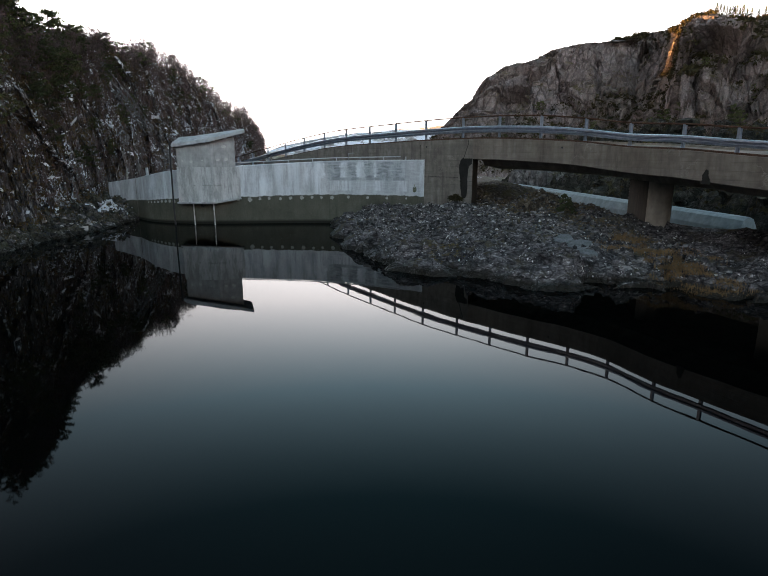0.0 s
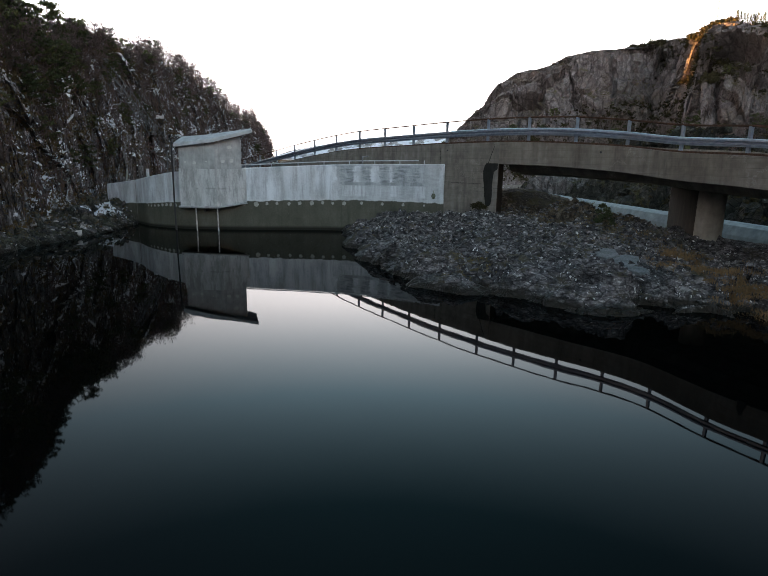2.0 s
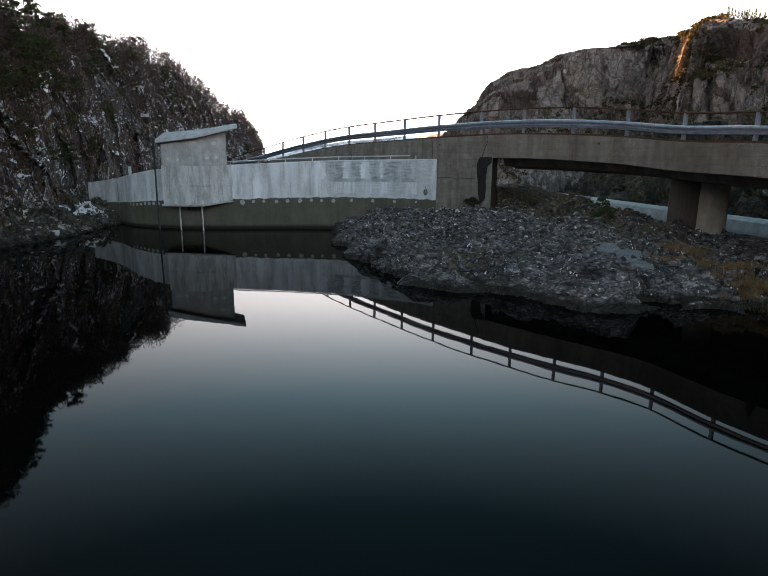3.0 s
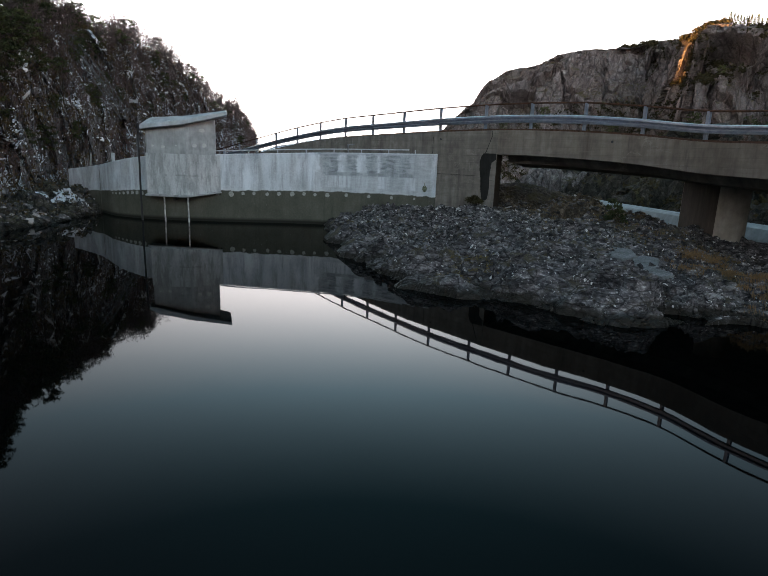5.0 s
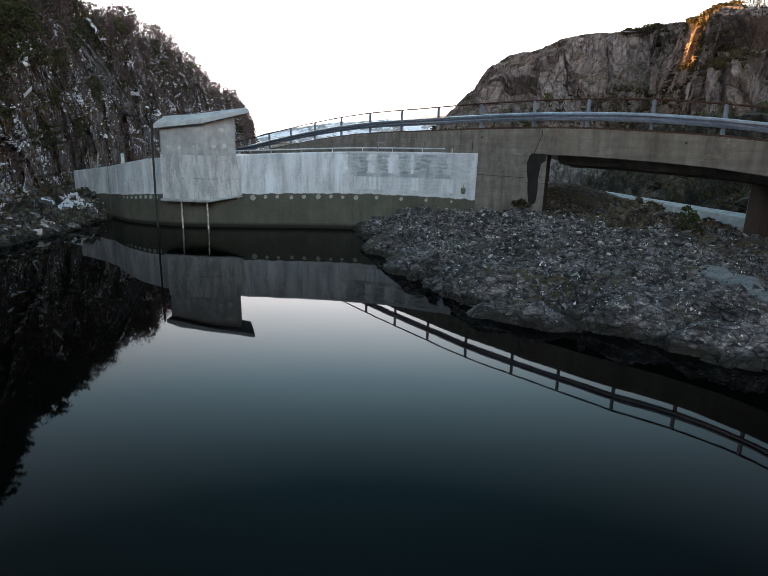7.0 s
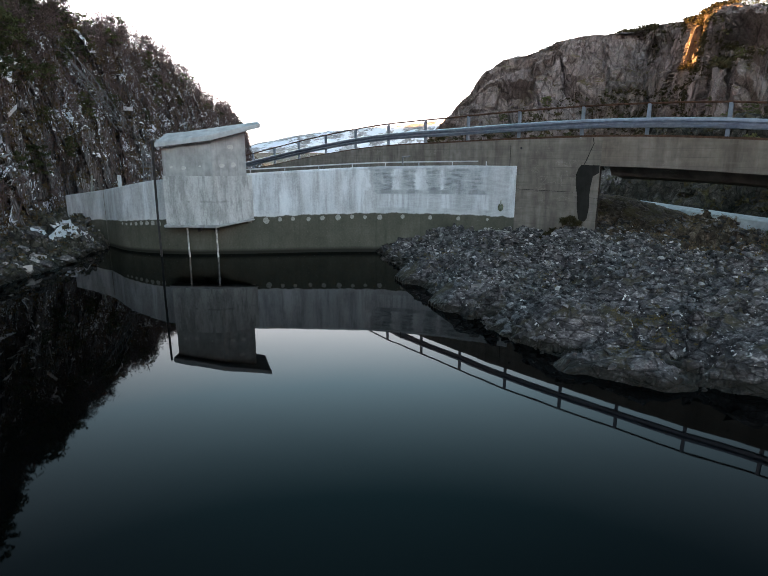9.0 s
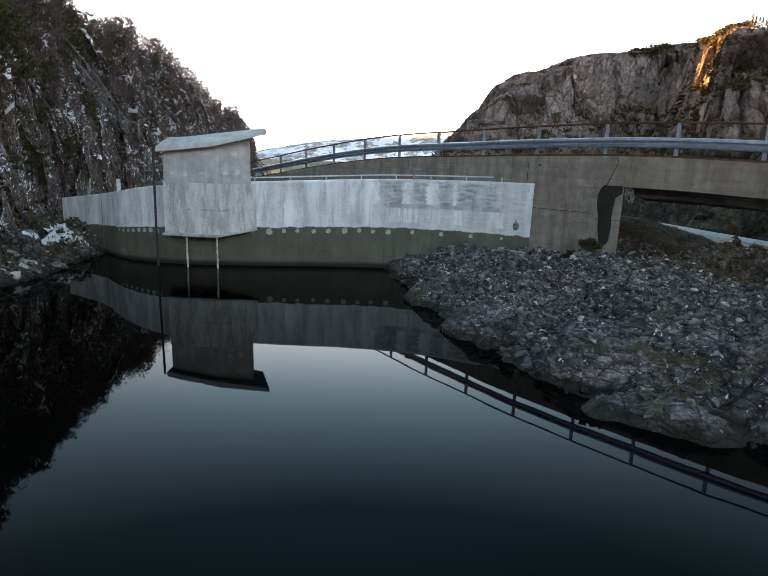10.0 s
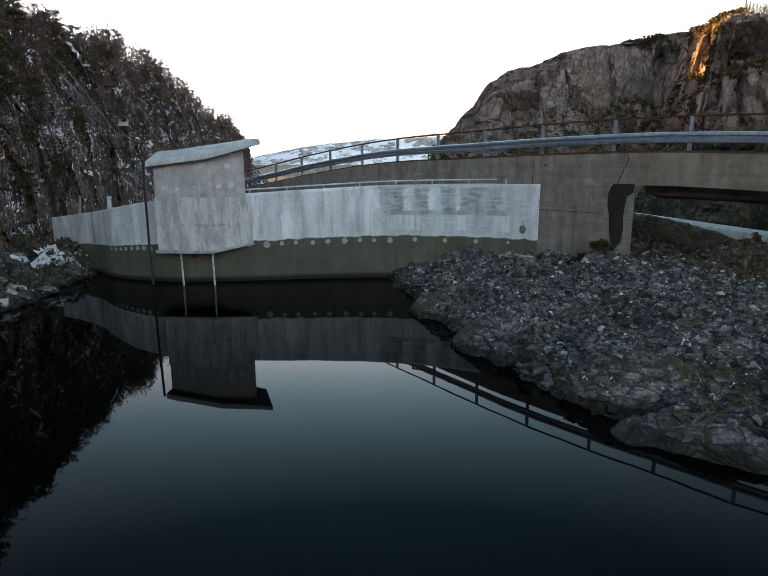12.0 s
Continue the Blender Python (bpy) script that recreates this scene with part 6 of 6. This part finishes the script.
def build_shore_moss():
    """Ochre moss and withered tufts between the stones."""
    rng = np.random.default_rng(66)
    v, f = [], []
    for cx, cy, r, n in ((-1.9, 25.4, 0.8, 130), (-1.0, 26.8, 0.6, 60), (0.7, 22.4, 0.7, 80), (2.3, 18.3, 0.5, 90), (2.0, 17.4, 0.35, 40), (6.2, 20.4, 1.0, 120), (7.6, 21.2, 1.0, 140), (4.4, 22.6, 1.0, 60)):
        x, y = cx + rng.normal(0, r, n), cy + rng.normal(0, r * 0.8, n)
        z, d = mound_height(x, y)
        for q in range(n):
            if d[q] > 0.15:
                clump(rng, (x[q], y[q], z[q] + 0.015), rng.uniform(0.04, 0.10), 22, 0.016, v, f, 0.7)
    ob = mesh_from("shore_moss", v, f, MOSS)
    tagged(ob, "ochre and olive moss between the shore stones", "moss", kind="stuff")
    v, f = [], []
    n = 1500
    x, y = rng.uniform(4.4, 10.5, n), rng.uniform(18.5, 27.5, n)
    z, d = mound_height(x, y)
    for q in np.flatnonzero((d > 0.5) & (x * 0.75 + y * 0.66 > 19.4) & (fbm(np.stack([x, y, 0 * x], -1) * 0.7, 3, 61) + 0.5 * rng.random(n) > 0.2)):
        clump(rng, (x[q], y[q], z[q] + 0.03), rng.uniform(0.08, 0.2), 22, 0.03, v, f, 0.35)
    ob = mesh_from("bank_heather", v, f, SCRUB)
    tagged(ob, "withered brown heather on the bank behind the rocks", "heather", kind="stuff")


def build_bush():
    rng = np.random.default_rng(8)
    for (x, y, h, mat, words) in ((7.75, 22.3, 1.0, NEEDLES, "small green pine bush beside the bridge"), (2.95, 27.55, 0.42, OLIVE, "low dark bush at the abutment foot"), (3.35, 27.1, 0.3, OLIVE, "low dark bush at the abutment foot")):
        z = float(mound_height(np.array([x]), np.array([y]))[0][0])
        bush = empty("bush", (x, y, z))
        bm = bmesh.new()
        v, f = [], []
        for q in range(14):
            a, t = rng.random() * 6.283, rng.uniform(0.3, 1.0)
            tip = Vector((math.cos(a) * 0.46 * (1.15 - t), math.sin(a) * 0.46 * (1.15 - t), h * t))
            tube(bm, (0, 0, -0.05), tip, 0.012, 0.004, 5, False)
            clump(rng, tip, 0.16, 46, 0.06, v, f)
        part("stem", bm, BARK, bush)
        mesh_from("leaves", v, f, mat, bush)
        tagged(bush, words, "bush")


def build_log():
    """Bleached driftwood washed up at the dam's end."""
    bm = bmesh.new()
    x, y = np.array([0.35, 0.75, 1.15, 1.5]), np.array([28.75, 28.62, 28.5, 28.42])
    z = np.maximum.accumulate(mound_height(x, y)[0]) + 0.08
    pts = [Vector(p) for p in zip(x.tolist(), y.tolist(), z.tolist())]
    for k, (p, q) in enumerate(zip(pts, pts[1:])):
        tube(bm, p, q, 0.13 - 0.025 * k, 0.13 - 0.025 * (k + 1), 9)
    log = part("driftwood_log", bm, DRIFT, None, smooth=False)
    rng = np.random.default_rng(4)
    for k in range(5):
        p = pts[1 + k % 3]
        tip = p + Vector((rng.uniform(-0.35, 0.25), rng.uniform(-0.2, 0.05), rng.uniform(0.06, 0.18)))
        part("twig", tube(bmesh.new(), p, tip, 0.016, 0.006, 5), DRIFT, log)
    tagged(log, "bleached grey driftwood log lying against the dam", "log")


# ---- small things on the slopes ----
def build_slope_things(hill):
    # inclined steel stair up the slope
    a, b, c = Vector(STAIR[0]), Vector(STAIR[1]), Vector(STAIR[2])
    stair = empty("steel_stair", tuple(c))
    inv = Matrix.Translation(c).inverted()
    side = Vector((0.55, 0.25, 0)).normalized() * 0.25
    for off in (side * -1, side):
        for lift in (0.0, 0.55):
            bm = bmesh.new()
            for p, q in ((a, b), (b, c)):
                tube(bm, p + off + Vector((0, 0, lift)), q + off + Vector((0, 0, lift)), 0.03, n=6)
            o = part("stringer" if lift == 0 else "rail", bm, TRUSS, stair)
            o.matrix_parent_inverse = inv
    for k in range(26):
        t = k / 25 * 2
        p = a.lerp(b, t) if t < 1 else b.lerp(c, t - 1)
        o = part("tread", tube(bmesh.new(), p - side, p + side, 0.018, n=5), TRUSS, stair)
        o.matrix_parent_inverse = inv
        if k % 3 == 0:
            o = part("baluster", tube(bmesh.new(), p + side, p + side + Vector((0, 0, 0.55)), 0.022, n=5), TRUSS, stair)
            o.matrix_parent_inverse = inv
    tagged(stair, "long grey steel stair up the wooded slope", "stair")
    # level walkway from the stair's head along the slope
    d = a + Vector((-3.6, 0.3, 1.1))
    walkway = empty("steel_walkway", tuple(a))
    inv = Matrix.Translation(a).inverted()
    across = Vector((0.1, 0.5, 0)) * 0.9
    for off, lift in ((across * 0, 0.0), (across, 0.0), (across * 0, 0.6), (across, 0.6)):
        o = part("beam" if lift == 0 else "handrail", tube(bmesh.new(), a + off + Vector((0.25, 0, lift)), d + off + Vector((0, 0, lift)), 0.035, n=6), TRUSS, walkway)
        o.matrix_parent_inverse = inv
    for k in range(7):
        p = a.lerp(d, k / 6)
        o = part("post", tube(bmesh.new(), p - Vector((0, 0, 1.0)), p + Vector((0, 0, 0.6)), 0.028, n=5), TRUSS, walkway)
        o.matrix_parent_inverse = inv
        o = part("plank", tube(bmesh.new(), p, p + across, 0.03, n=5), TRUSS, walkway)
        o.matrix_parent_inverse = inv
    tagged(walkway, "grey steel walkway along the wooded slope", "walkway")
    # short ladder behind the dam
    ladder = empty("ladder", (-15.95, 37.0, 2.6))
    inv = Matrix.Translation(ladder.location).inverted()
    for x in (-16.15, -15.7):
        part("rail", tube(bmesh.new(), (x, 37.0, 1.6), (x + 0.06, 37.1, 4.3), 0.03, n=6), TRUSS, ladder).matrix_parent_inverse = inv
    for k in range(10):
        z = 2.0 + 0.24 * k
        part("rung", tube(bmesh.new(), (-16.14, 37.02, z), (-15.66, 37.02, z), 0.028, n=5), TRUSS, ladder).matrix_parent_inverse = inv
    tagged(ladder, "short grey steel ladder behind the dam", "ladder")
    pole = part("marker_pole", tube(bmesh.new(), (-17.45, 33.75, 1.3), (-17.25, 33.8, 3.15), 0.05, 0.04, 8), SPOT)
    tagged(pole, "pale leaning marker pole beside the dam", "pole")
    post = part("crest_post", bevelled(slab(bmesh.new(), [(-15.5, 32.55), (-15.36, 32.55), (-15.36, 32.69), (-15.5, 32.69)], 2.5, 3.2), 0.02), ROOF)
    tagged(post, "short pale post on the dam crest", "post")
    mast = part("mast", tube(bmesh.new(), MAST, (MAST[0], MAST[1], MAST[2] + 3.4), 0.10, 0.05, 6), ROOF)
    tagged(mast, "thin mast on the mountain crest", "mast")


OUTCROP = mat_rock("outcrop_rock", [(0.05, 0.046, 0.046), (0.15, 0.14, 0.138), (0.28, 0.265, 0.26), (0.46, 0.44, 0.43)], 0.6, 0, ((0.03, 0.032, 0.012), (0.08, 0.07, 0.03)), bump=1.0, cracks=0.6, streak=(1, 1, 0.5))
MOSS = mat_leaf("ochre_moss", (0.05, 0.042, 0.018), (0.17, 0.125, 0.05))
DRIFT = mat_plain("bleached_wood", (0.16, 0.155, 0.14), (0.34, 0.33, 0.30), 0.85, 0, 8, 0.4, (1, 1, 1))
STONE = mat_rock("loose_stone", [(0.05, 0.047, 0.048), (0.13, 0.122, 0.125), (0.23, 0.22, 0.22), (0.44, 0.42, 0.41)], 1.5, bump=0.6)
LEDGE = mat_rock("ledge_rock", [(0.028, 0.028, 0.022), (0.08, 0.076, 0.062), (0.16, 0.152, 0.13), (0.40, 0.39, 0.37)], 1.2, 0.0, ((0.032, 0.033, 0.011), (0.075, 0.072, 0.03)), bump=1.0, cracks=0.8, flecks=0.7, wet=0.2)
STAIR = [(-22.6, 42.0, 10.1), (-20.9, 42.1, 8.0), (-19.6, 43.0, 5.5)]
MAST = (52.6, 107.7, 28.7)

build_water()
build_ground()
hill, mountain = build_hills()
build_dam()
build_gatehouse()
build_bridge()
build_railing()
build_weir()
shore = build_mound()
build_ledge()
build_slabs()
build_slope_things(hill)
build_trees(hill, mountain)
build_undergrowth(hill)
build_thicket(hill)
build_far_scrub(mountain)
build_outcrops()
build_shore_moss()
build_bush()
build_log()
build_grass()
build_rubble()
build_stones(shore)
